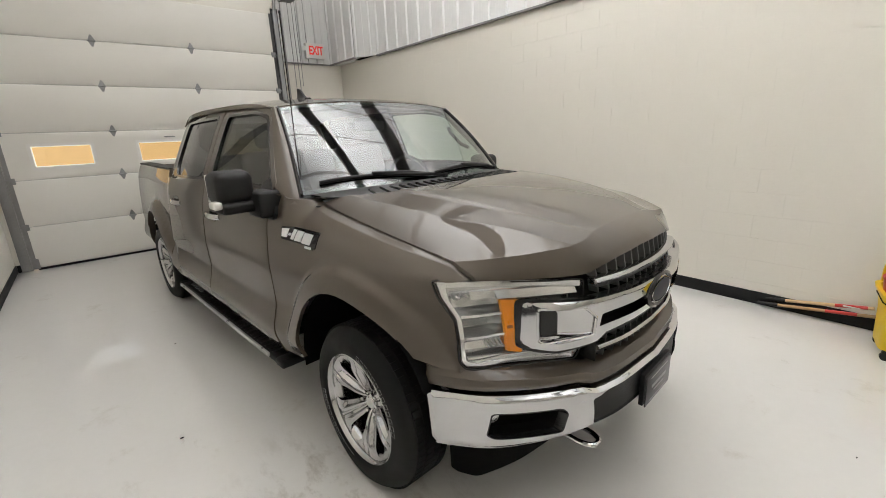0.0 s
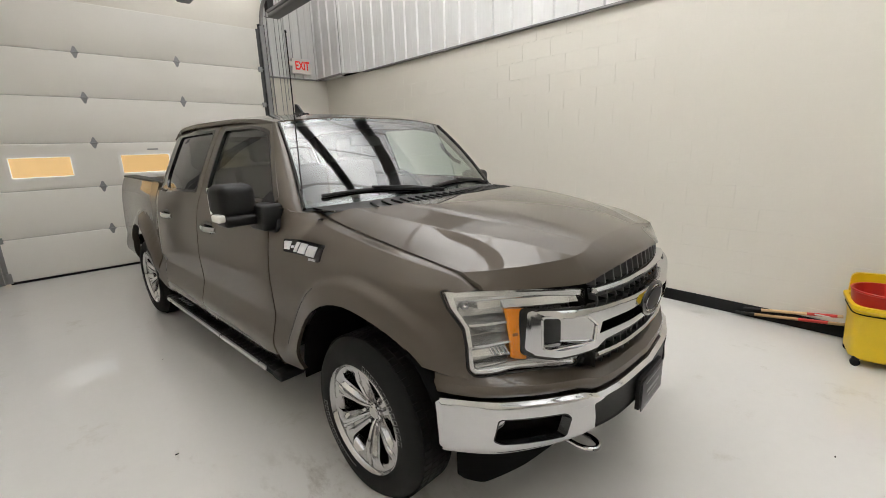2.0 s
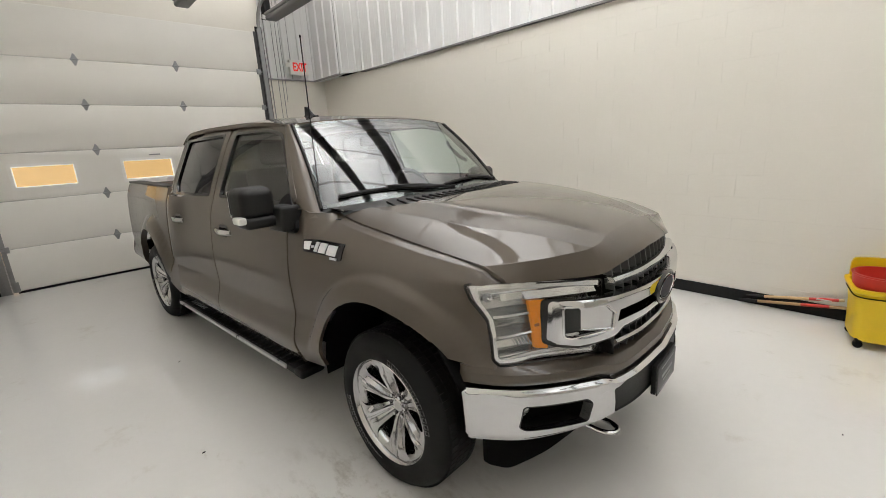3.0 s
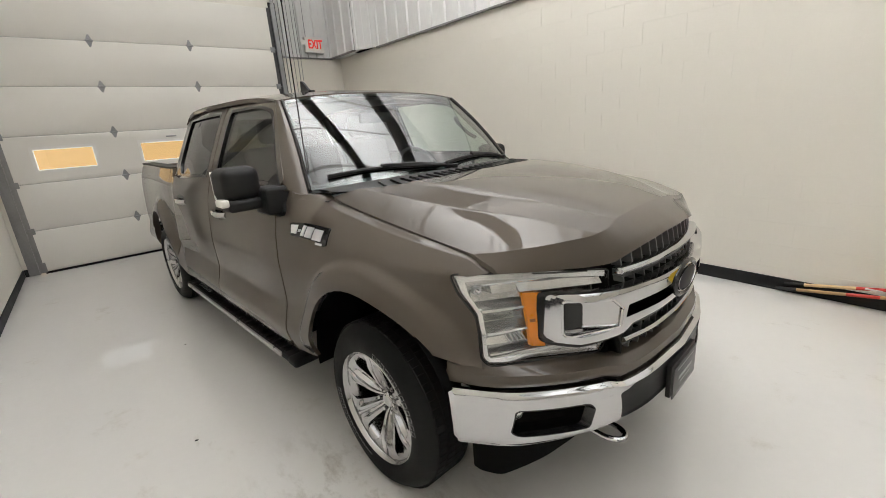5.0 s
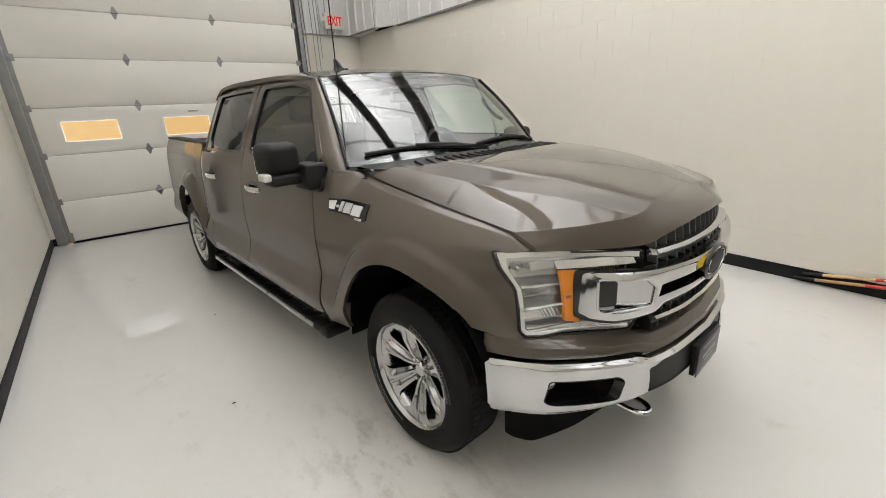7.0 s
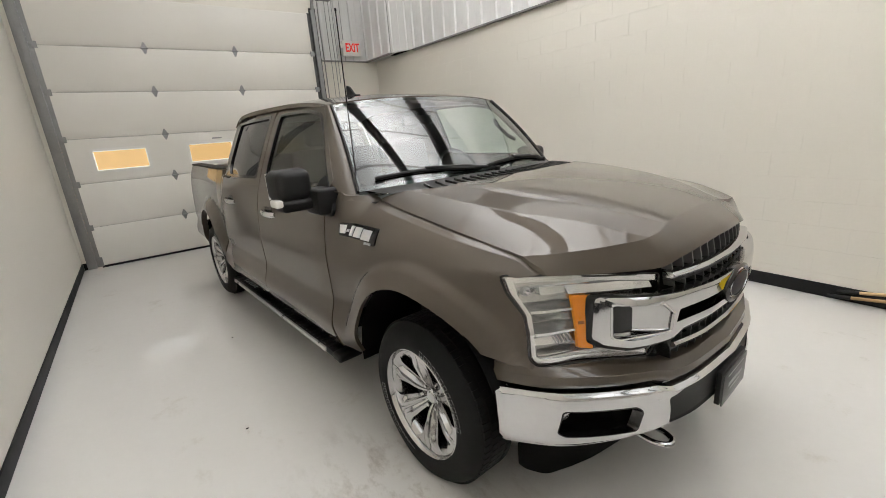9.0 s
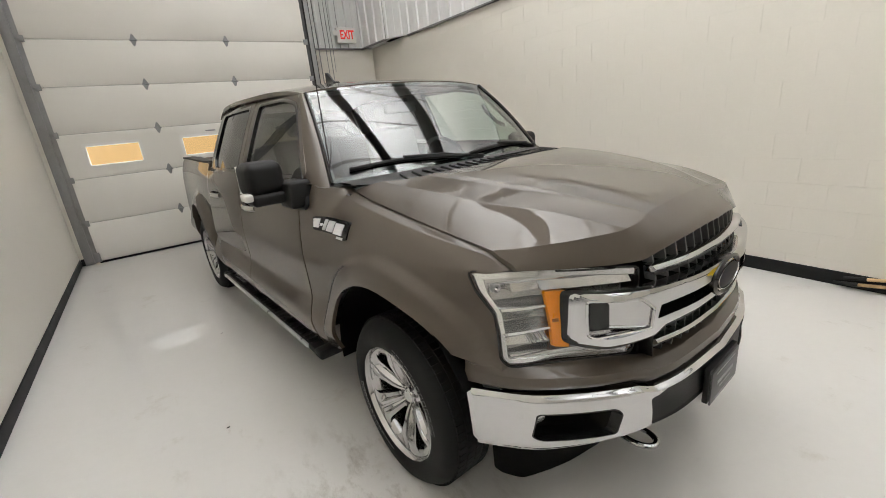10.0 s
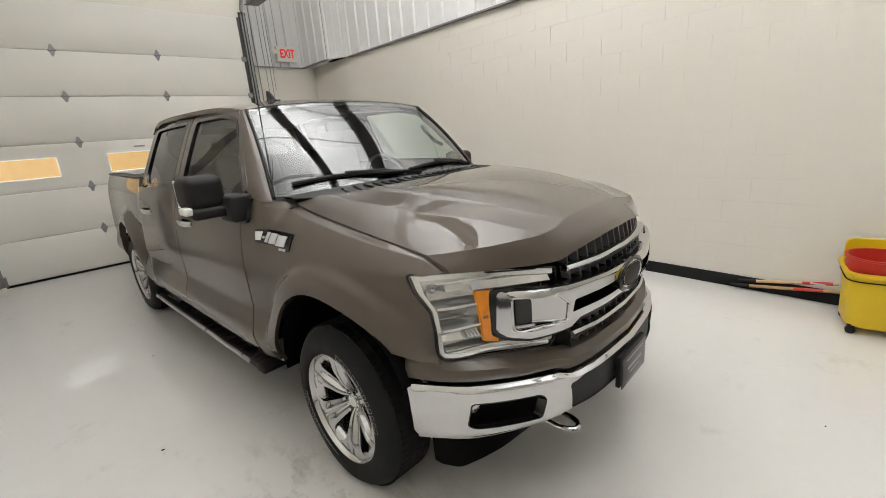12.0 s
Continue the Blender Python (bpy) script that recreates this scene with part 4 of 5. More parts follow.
    bm = lathe(bmesh.new(), [(0.0, 0.052), (0.030, 0.052), (0.036, 0.048), (0.040, 0.035), (0.075, 0.042), (0.085, 0.03), (0.085, 0.0)], 40, turn)
    part("hub", bm, POLISH, rim)
    part("hub_cap", lathe(bmesh.new(), [(0.0, 0.058), (0.022, 0.057), (0.030, 0.052), (0.031, 0.04)], 32, turn), SATIN, rim, "round centre cap")
    for k in range(6):
        a = radians(60 * k - 6 + 120)
        c = Vector((0, 0.058 * math.cos(a), 0.058 * math.sin(a)))
        bm = cyl(bmesh.new(), c + Vector((-0.03, 0, 0)), c + Vector((-0.058, 0, 0)), 0.011, 0.010, n=6)
        part("lug_nut", bm, CHROME, rim)
    return w


w = wheel()
w.matrix_local = pose(-0.858, WHEEL_Y, WHEEL_Z, 0, 0, -1.7)
for x, y, rz in ((-0.835, AXLE_R, 0), (0.858, WHEEL_Y, 180 - 1.7), (0.835, AXLE_R, 180)):
    copy_thing(w, pose(x, y, WHEEL_Z, 0, 0, rz))

# ---- front: plan lines ----
lens_y = spline([(0.40, -0.812), (0.46, -0.775), (0.60, -0.68), (0.675, -0.625), (0.79, -0.56), (0.855, -0.505), (0.872, -0.475), (0.91, -0.43)])
grille_y = spline([(0, -0.905), (0.2, -0.894), (0.42, -0.846), (0.50, -0.820), (0.595, -0.770), (0.63, -0.715), (0.652, -0.662), (0.668, -0.62)])
bumper_y = spline([(0, -0.945), (0.3, -0.92), (0.52, -0.858), (0.60, -0.81), (0.70, -0.735), (0.81, -0.632), (0.89, -0.512), (0.925, -0.452), (0.946, -0.418)])
lean = spline([(0.4, 0.02), (0.6, 0.07), (0.7, 0.14), (0.79, 0.28), (0.86, 0.44)])


def lens_at(s):
    return lambda x, z, d=0.0: (s * min(x, 0.873), lens_y(x) + lean(x) * (z - 0.9) * (1.0 if z > 0.9 else 0.4) + d, z)


HEADLAMP = [(0.436, 1.071), (0.60, 1.092), (0.79, 1.100), (0.864, 1.099), (0.862, 1.035), (0.842, 0.957), (0.849, 0.88), (0.853, 0.80), (0.838, 0.773), (0.80, 0.765), (0.462, 0.743), (0.445, 0.77), (0.436, 0.92)]

for s in (-1, 1):
    at = lens_at(s)
    lamp = new("headlamp")
    lamp.parent = truck
    tagged(lamp, "clear headlamp with amber side reflector")
    o = rounded(HEADLAMP, 0.012, 3)
    cu, cv = steps(0.44, 0.87, 0.02), steps(0.75, 1.10, 0.03)
    part("lens", sheet([o], lambda x, z: at(x, z), cu, cv), LENS, lamp, "clear lens", out=(0, -1, 0))
    part("lens_rim", tube(bmesh.new(), [at(x, z, 0.002) for x, z in inset(o, -0.002)], 0.0045, 6, closed=True), GLOSSBLACK, lamp, "black rim")

    def bowl(x, z):
        """Three stacked reflector bays, each hollow."""
        deep = 0.016
        for z0, z1, d in ((0.970, 1.062, 0.060), (0.888, 0.962, 0.075), (0.790, 0.880, 0.050)):
            if z0 < z < z1:
                p = (z - z0) / (z1 - z0)
                deep = 0.016 + d * smooth(0, 0.16, p) * smooth(1, 0.55, p) * smooth(0.845, 0.80, x) * (0.75 + 0.25 * smooth(0.64, 0.70, x))
        return at(x, z, deep)

    bays = [0.782, 0.788, 0.792, 0.80, 0.806, 0.83, 0.85, 0.868, 0.878, 0.881, 0.887, 0.891, 0.90, 0.92, 0.94, 0.955, 0.961, 0.964, 0.969, 0.974, 0.985, 1.0, 1.02, 1.04, 1.055, 1.061, 1.065, 1.08]
    part("housing", sheet([inset(o, 0.006)], bowl, steps(0.46, 0.87, 0.012), bays, (0, -0.012, 0)), LAMPSILVER, lamp, "silver lamp housing with three hollow bays")
    # broad white band along the outer edge and the top
    band = [(0.442, 1.070), (0.60, 1.090), (0.79, 1.098), (0.858, 1.096), (0.855, 1.035), (0.836, 0.957), (0.843, 0.88), (0.846, 0.80), (0.832, 0.780), (0.79, 0.772), (0.465, 0.750), (0.465, 0.766), (0.78, 0.786), (0.822, 0.793), (0.833, 0.802), (0.831, 0.88), (0.824, 0.957), (0.842, 1.030), (0.840, 1.074), (0.79, 1.078), (0.60, 1.066), (0.442, 1.046)]
    part("bright_edge", sheet([band], lambda x, z: at(x, z, 0.007), cu, cv, (0, 0.012, 0)), REFLECTOR, lamp, "bright inner edge band")
    part("brow_slit", sheet([[(0.50, 1.072), (0.66, 1.083), (0.66, 1.089), (0.50, 1.079)]], lambda x, z: at(x, z, 0.004), cu, [], (0, 0.003, 0)), GLOSSBLACK, lamp, "dark slit under the hood edge")
    for z in (0.966, 0.884):
        bm = sheet([[(0.655, z - 0.004), (0.822, z - 0.005), (0.822, z + 0.005), (0.655, z + 0.003)]], lambda x, zz: at(x, zz, 0.009), cu, [], (0, 0.03, 0))
        part("divider", bm, REFLECTOR, lamp, "bright divider strip")
    for k in range(6):
        x = 0.716 + 0.016 * k
        bm = bmesh.new()
        rows = [[bm.verts.new(at(x + q * (0.006 - 0.004 * p), 0.958 - 0.048 * p, 0.075 - 0.034 * math.sin(math.pi * p) * (1 - abs(q)) - 0.02 * (1 - p))) for q in (-1, 0, 1)] for p in (0, 0.25, 0.5, 0.75, 1)]
        for a, b in zip(rows, rows[1:]):
            for i in range(2):
                bm.faces.new((a[i], a[i + 1], b[i + 1], b[i]))
        part("flute", bm, REFLECTOR, lamp, "bright reflector flute", out=(0, -1, 0))
    for k in range(5):
        x = 0.702 + 0.013 * k
        part("fin", tube(bmesh.new(), [at(x, 0.872, 0.030), at(x - 0.012, 0.832, 0.022)], 0.0024, 6), GREYPLASTIC, lamp, "dark fin")
    ledge = sheet([[(0.665, 0.826), (0.815, 0.834), (0.815, 0.868), (0.665, 0.874)]], lambda x, z: at(x, z, 0.034 + 0.30 * (z - 0.826)), cu, [0.84, 0.855], (0, 0.01, 0))
    part("lower_reflector", ledge, REFLECTOR, lamp, "bright lower reflector")
    part("turn_reflector", sheet([rounded([(0.775, 1.022), (0.700, 1.026), (0.690, 1.050), (0.775, 1.058)], 0.006)], lambda x, z: at(x, z, 0.026), cu, [1.04], (0, 0.03, 0)), REFLECTOR, lamp, "bright block beside the bulb")
    part("brow_reflector", sheet([[(0.448, 1.020), (0.70, 1.022), (0.70, 1.070), (0.448, 1.050)]], lambda x, z: at(x, z, 0.010 + 0.55 * max(0, z - 1.020)), cu, [1.035, 1.045, 1.055], (0, 0.012, 0)), REFLECTOR, lamp, "bright reflector under the top edge")
    bulb = new("bulb")
    bulb.parent = lamp
    p = Vector(at(0.808, 1.040, 0.036))
    part("bulb_holder", cyl(bmesh.new(), p, p + Vector((s * 0.008, -0.016, 0)), 0.020, 0.015, n=18), GREYPLASTIC, bulb, "grey bulb holder")
    part("bulb_glass", cyl(bmesh.new(), p + Vector((s * 0.008, -0.016, 0)), p + Vector((s * 0.012, -0.026, 0)), 0.010, 0.006, n=14), CHROME, bulb)
    part("lower_strip", sheet([[(0.50, 0.762), (0.815, 0.776), (0.815, 0.800), (0.50, 0.786)]], lambda x, z: at(x, z, 0.010 + 0.5 * (z - 0.762)), cu, [], (0, 0.02, 0)), CHROME, lamp, "chrome lower strip")
    bm = sheet([rounded([(0.632, 1.012), (0.698, 1.018), (0.692, 0.90), (0.688, 0.812), (0.640, 0.800)], 0.006)], lambda x, z: at(x, z, 0.003), steps(0.64, 0.71, 0.01), cv, (0, 0.012, 0))
    am = part("amber_reflector", bm, AMBER, lamp, "amber side reflector")
    part("amber_mark", sheet([[(0.668, 0.905), (0.686, 0.905), (0.686, 0.917), (0.668, 0.917)]], lambda x, z: at(x, z, 0.0015), [], [], (0, 0.001, 0)), AMBERMARK, am)

# ---- grille ----
grille = new("grille")
grille.parent = truck
tagged(grille, "chrome grille with dark mesh and oval emblem")


def g_at(d=0.0, top=1.0):
    def f(x, z):
        lean_back = 0.20 * max(0, z - 0.99) + 0.12 * max(0, 0.83 - z)
        return (x, grille_y(abs(x)) + lean_back + d, z)
    return f


cu = steps(-0.68, 0.68, 0.02)
part("backing", sheet([[(-0.48, 0.70), (0.48, 0.70), (0.46, 1.10), (0.3, 1.14), (0, 1.16), (-0.3, 1.14), (-0.46, 1.10)]], g_at(0.09), steps(-0.5, 0.5, 0.05), [0.8, 0.9, 1.0]), DARK, grille)


def grille_bar(z0, z1, xw, d, mat, name, thick=0.03):
    def zz(x, v):
        return z0 + (z1 - z0) * v
    o = [(-xw, 0), (xw, 0), (xw, 1), (-xw, 1)]
    bm = sheet([o], lambda x, v: (x, grille_y(abs(x)) + 0.20 * max(0, zz(x, v) - 0.99) + 0.12 * max(0, 0.83 - zz(x, v)) + d - 0.010 * math.sin(math.pi * v), zz(x, v)), steps(-xw, xw, 0.03), [0.12, 0.3, 0.5, 0.7, 0.88], (0, thick, 0))
    return part(name, bm, mat, grille)


grille_bar(1.055, 1.078, 0.418, 0.006, CHROME, "chrome_bar")
grille_bar(0.778, 0.800, 0.405, 0.002, CHROME, "chrome_bar")
for z in (1.036, 0.826, 0.752):
    grille_bar(z - 0.003, z + 0.003, 0.395, 0.03, MESHGREY, "mesh_bar", 0.03)
for k in range(14):
    x = -0.3835 + 0.059 * k
    for z0, z1 in ((1.074, lip_z(abs(x)) + 0.004), (1.014, 1.058), (0.722, 0.780), (0.798, 0.858)):
        a, b = g_at(0.03)(x, z0), g_at(0.03)(x, z1)
        bm = bmesh.new()
        box(bm, -0.0045, 0.0045, -0.004, 0.034, 0, 1, m=Matrix.Translation(a) @ Matrix(((1, 0, 0, 0), (0, 1, b[1] - a[1], 0), (0, 0, z1 - z0, 0), (0, 0, 0, 1))))
        part("mesh_slat", bm, MESHGREY, grille, smooth=False)
for s in (-1, 1):
    part("opening_end", boxm(s * 0.403 - 0.005, s * 0.403 + 0.005, grille_y(0.40) + 0.014, grille_y(0.40) + 0.10, 0.728, 0.852, bevel=0.003), GLOSSBLACK, grille, "black end wall of the grille opening")
# chrome double bar that closes into a frame at each end
outer = rounded([(-0.655, 0.826), (-0.440, 0.828), (-0.385, 0.852), (-0.2, 0.862), (0, 0.864), (0.2, 0.862), (0.385, 0.852), (0.440, 0.828), (0.655, 0.826), (0.652, 1.02), (0.60, 1.026), (0.42, 1.014), (0, 1.010), (-0.42, 1.014), (-0.60, 1.026), (-0.652, 1.02)], [0.03, 0.02, 0.02, 0.05, 0, 0.05, 0.02, 0.02, 0.03, 0.03, 0.05, 0.05, 0, 0.05, 0.05, 0.03])
slot = rounded([(-0.440, 0.902), (-0.428, 0.950), (-0.10, 0.958), (0.10, 0.958), (0.428, 0.950), (0.440, 0.902), (0.20, 0.908), (-0.20, 0.908)], 0.006)
frame_low = spline([(0, 0.864), (0.2, 0.862), (0.385, 0.852), (0.440, 0.828), (0.48, 0.826), (0.66, 0.826)])


def pocket(s):
    return rounded([(s * 0.638, 1.000), (s * 0.505, 0.990), (s * 0.455, 0.945), (s * 0.462, 0.875), (s * 0.636, 0.862)], [0.014, 0.008, 0.006, 0.006, 0.014])


def frame_at(x, z):
    e = min(1.026 - z, z - frame_low(abs(x)), 0.9 * (0.656 - abs(x))) / 0.032
    return (x, grille_y(abs(x)) - 0.022 * math.sqrt(max(0, 1 - (1 - min(1, max(0, e))) ** 2)), z)


bm = sheet([outer, slot, pocket(-1), pocket(1)], frame_at, cu + [s * x for s in (-1, 1) for x in (0.650, 0.645, 0.635, 0.625, 0.615)], [0.829, 0.833, 0.838, 0.845, 0.852, 0.858, 0.864, 0.87, 0.876, 0.884, 0.895, 0.905, 0.935, 0.965, 0.985, 0.995, 1.005, 1.012, 1.017, 1.021], (0, 0.05, 0))
part("chrome_frame", bm, CHROME, grille, "wide chrome frame bars")
for s in (-1, 1):
    def hollow(x, z, d=0.0):
        """The pocket's floor: deep beside the black insert, rising to the inner end."""
        p = smooth(0.450, 0.585, abs(x))
        return (x, grille_y(abs(x)) - 0.014 + 0.052 * p + d, z + (0.930 - z) * 0.16 * p)

    part("chrome_pocket", sheet([inset(pocket(s), -0.003)], hollow, [s * k for k in steps(0.45, 0.64, 0.0125)], [0.87, 0.88, 0.9, 0.92, 0.94, 0.96, 0.98, 0.99]), CHROME, grille, "hollow chrome pocket")
    o = rounded([(s * 0.628, 0.992), (s * 0.572, 0.988), (s * 0.570, 0.872), (s * 0.626, 0.868)], 0.012)
    part("black_insert", sheet([o], lambda x, z: hollow(x, z, -0.010), [s * k for k in (0.57, 0.58, 0.6, 0.61)], [], (0, 0.012, 0)), GLOSSBLACK, grille, "black square insert")
    gap = rounded([(s * 0.660, 1.033), (s * 0.662, 0.816), (s * 0.436, 0.820), (s * 0.436, 1.022)], [0.03, 0.03, 0.012, 0.012])
    part("frame_shadow", sheet([gap, inset(gap, 0.014)], lambda x, z: (x, grille_y(abs(x)) + 0.003, z), cu, [0.85, 0.9, 0.95, 1.0], (0, 0.01, 0)), GLOSSBLACK, grille)
part("slot_back", sheet([slot], lambda x, z: (x, grille_y(abs(x)) + 0.045, z), cu, []), DARK, grille)
for s in (-1, 1):
    part("pocket_edge", tube(bmesh.new(), [(x, grille_y(abs(x)) - 0.019, z) for x, z in pocket(s)], 0.0055, 8, closed=True), CHROME, grille, "rounded chrome edge of the pocket")
# oval emblem
oval = Matrix.Translation((0, -0.922, 0.940)) @ pose(0, 0, 0, 90)
em = part("emblem", lathe(bmesh.new(), [(0.0, 0.014), (0.07, 0.012), (0.10, 0.008), (0.106, 0.0)], 56, oval @ Matrix.Diagonal((1.0, 0.44, 1, 1))), BLUEOVAL, grille, "dark oval emblem with chrome edge")
part("emblem_ring", lathe(bmesh.new(), [(0.103, 0.006), (0.105, 0.011), (0.108, 0.011), (0.110, 0.0)], 56, oval @ Matrix.Diagonal((1.0, 0.46, 1, 1))), CHROME, em)
part("emblem_base", lathe(bmesh.new(), [(0.106, 0.002), (0.122, 0.010), (0.140, 0.004), (0.144, -0.03)], 56, oval @ Matrix.Diagonal((1.0, 0.54, 1, 1))), GLOSSBLACK, em, "black surround of the emblem")

# ---- valance, bumper ----
val_top = spline([(0, 0.716), (0.38, 0.716), (0.43, 0.724), (0.49, 0.742), (0.80, 0.762), (0.93, 0.774)])
val_low = spline([(0, 0.652), (0.43, 0.652), (0.53, 0.682), (0.80, 0.686), (0.93, 0.700)])
val_back = spline([(0, -0.885), (0.2, -0.872), (0.42, -0.82), (0.49, -0.785), (0.62, -0.70), (0.80, -0.57), (0.87, -0.50), (0.93, -0.42)])
val_front = spline([(0, -0.925), (0.3, -0.90), (0.50, -0.842), (0.60, -0.79), (0.70, -0.715), (0.81, -0.61), (0.88, -0.52), (0.93, -0.42)])


def val_at(x, v):
    a = abs(x)
    y = val_back(a) + (val_front(a) - val_back(a)) * (0.85 * min(1, (1 - v) / 0.36) + 0.15 * smooth(0.64, 0.0, v)) + 0.012 * smooth(0.25, 0.0, v)
    return (x, y, val_low(a) + (val_top(a) - val_low(a)) * v)


part("valance", sheet([[(-0.925, 0), (0.925, 0), (0.915, 1), (-0.915, 1)]], val_at, steps(-0.90, 0.90, 0.03), [0.08, 0.16, 0.25, 0.35, 0.45, 0.55, 0.60, 0.625, 0.64, 0.655, 0.68, 0.75, 0.85, 0.93], (0, 0.04, 0)), PAINT, truck, "painted strip under the headlamps")
bump_top = spline([(0, 0.642), (0.44, 0.640), (0.53, 0.668), (0.80, 0.672), (0.95, 0.678)])
bump_low = spline([(0, 0.478), (0.44, 0.478), (0.52, 0.470), (0.80, 0.440), (0.93, 0.436), (0.95, 0.45)])


def fog(s):
    return rounded([(s * 0.812, 0.606), (s * 0.605, 0.606), (s * 0.585, 0.585), (s * 0.600, 0.500), (s * 0.805, 0.494), (s * 0.825, 0.51)], 0.014)


INSERT = rounded([(-0.485, 0.612), (-0.40, 0.628), (0.40, 0.628), (0.485, 0.612), (0.475, 0.50), (-0.475, 0.50)], 0.012)


def bumper_v(o):
    """An outline in x, z turned into x and the share of the bumper's height."""
    return [(x, (z - bump_low(abs(x))) / (bump_top(abs(x)) - bump_low(abs(x)))) for x, z in o]


def bumper_at(x, v):
    a = abs(x)
    z = bump_low(a) + (bump_top(a) - bump_low(a)) * v
    return (x, bumper_y(a) + 0.018 * (1 - smooth(0.0, 0.14, v)) ** 1.5 + 0.018 * smooth(0.93, 1.0, v) - 0.010 * math.sin(math.pi * min(1, v)), z)


bo = [(-0.932, 1), (-0.931, 0.5), (-0.926, 0.10), (-0.918, 0)] + [(x, 0) for x in steps(-0.9, 0.9, 0.05)] + [(0.918, 0), (0.926, 0.10), (0.931, 0.5), (0.932, 1)] + [(x, 1) for x in steps(0.9, -0.9, 0.05)]
bm = sheet([bo, bumper_v(fog(-1)), bumper_v(fog(1)), bumper_v(INSERT)], bumper_at, steps(-0.90, 0.90, 0.03) + [-0.945, -0.938, -0.93, -0.92, -0.91, 0.91, 0.92, 0.93, 0.938, 0.945], [0.03, 0.06, 0.1, 0.14, 0.2, 0.3, 0.45, 0.6, 0.75, 0.88, 0.93, 0.95, 0.975], (0, 0.03, 0))
bumper = part("front_bumper", bm, CHROME, truck, "chrome front bumper with fog lamp openings")
part("bumper_insert", sheet([grow(INSERT, 0.003)], lambda x, z: (x, bumper_y(abs(x)) + 0.008, z), steps(-0.48, 0.48, 0.04), [0.53, 0.57, 0.60]), BLACK, bumper, "black textured centre insert")
for s in (-1, 1):
    part("fog_bezel", sheet([bumper_v(grow(fog(s), 0.002)), bumper_v(grow(fog(s), -0.004))], lambda x, v: tuple(Vector(bumper_at(x, v)) + Vector((0, -0.002, 0))), [s * k for k in (0.62, 0.66, 0.70, 0.74, 0.78)], [], (0, 0.04, 0)), GLOSSBLACK, bumper, "black fog lamp bezel")
    part("fog_recess", sheet([fog(s)], lambda x, z: (x, bumper_y(abs(x)) + 0.10, z), [0.65 * s, 0.7 * s, 0.75 * s], [], (0, -0.07, 0)), DARK, bumper, "black fog lamp recess")
    c = Vector((s * 0.785, bumper_y(0.785) + 0.045, 0.572))
    fl = part("fog_lamp", lathe(bmesh.new(), [(0.0, 0.006), (0.022, 0.004), (0.032, 0.0), (0.034, -0.02)], 28, Matrix.Translation(c) @ pose(0, 0, 0, 90, 0, s * 35)), LAMPSILVER, bumper, "round fog lamp")
part("lower_dam", sheet([[(-0.80, 0.25), (0.80, 0.25), (0.86, 0.46), (-0.86, 0.46)]], lambda x, z: (x, -0.66 + 0.16 * (abs(x) / 0.84) ** 2 + 0.2 * (0.45 - z), z), steps(-0.85, 0.85, 0.06), [0.28, 0.32, 0.36, 0.42], (0, 0.03, 0)), DARK, truck, "black lower air dam")
for s in (-1, 1):
    flap = rounded([(0.88, 0.47), (0.87, 0.295), (0.82, 0.28), (0.70, 0.36), (0.58, 0.47)], 0.015)
    part("dam_flap", sheet([[(s * x, z) for x, z in flap]], lambda x, z: (x, bumper_y(min(0.92, abs(x))) + 0.035 + 0.12 * (0.46 - z), z), [s * k for k in steps(0.46, 0.88, 0.04)], [0.28, 0.33, 0.38, 0.43], (0, 0.02, 0)), DARK, truck, "black corner flap of the air dam")
for s in (-1, 1):
    pts = [(s * 0.40 + 0.045 * math.cos(a), -0.80 - 0.07 * math.sin(a), 0.355) for a in [math.pi * k / 10 for k in range(11)]]
    part("tow_hook", tube(bmesh.new(), [(pts[0][0], -0.6, 0.37)] + pts + [(pts[-1][0], -0.6, 0.37)], 0.012, 10), CHROME, truck, "bright steel tow hook")
pl = part("front_plate", boxm(-0.155, 0.135, -0.962, -0.956, 0.438, 0.582, bevel=0.002), PLATE, truck, "dark dealer plate with pale unreadable bars")
part("plate_bracket", boxm(-0.17, 0.13, -0.9555, -0.935, 0.45, 0.60, bevel=0.004), BLACK, pl)
for z, hw, hh in ((0.515, 0.085, 0.008), (0.488, 0.06, 0.004), (0.562, 0.10, 0.003), (0.452, 0.10, 0.003)):
    part("plate_bar", boxm(-hw - 0.01, hw - 0.01, -0.9635, -0.9621, z - hh, z + hh), GREYPLASTIC, pl)


# ---- mirrors, handles, badge, steps ----
def soft_box(x0, x1, y0, y1, z0, z1, r, taper=0.0, segs=4):
    bm = boxm(x0, x1, y0, y1, z0, z1)
    for v in bm.verts:
        if v.co.y < (y0 + y1) / 2:
            v.co.x += taper * (1 if v.co.x < (x0 + x1) / 2 else -1)
            v.co.z += taper * 0.5 * (1 if v.co.z < (z0 + z1) / 2 else -1)
    bmesh.ops.bevel(bm, geom=bm.edges[:], offset=r, segments=segs, profile=0.5, affect="EDGES")
    return bm


def flip(bm, s):
    if s > 0:
        bmesh.ops.transform(bm, matrix=Matrix.Diagonal((-1, 1, 1, 1)), verts=bm.verts)
    return bm


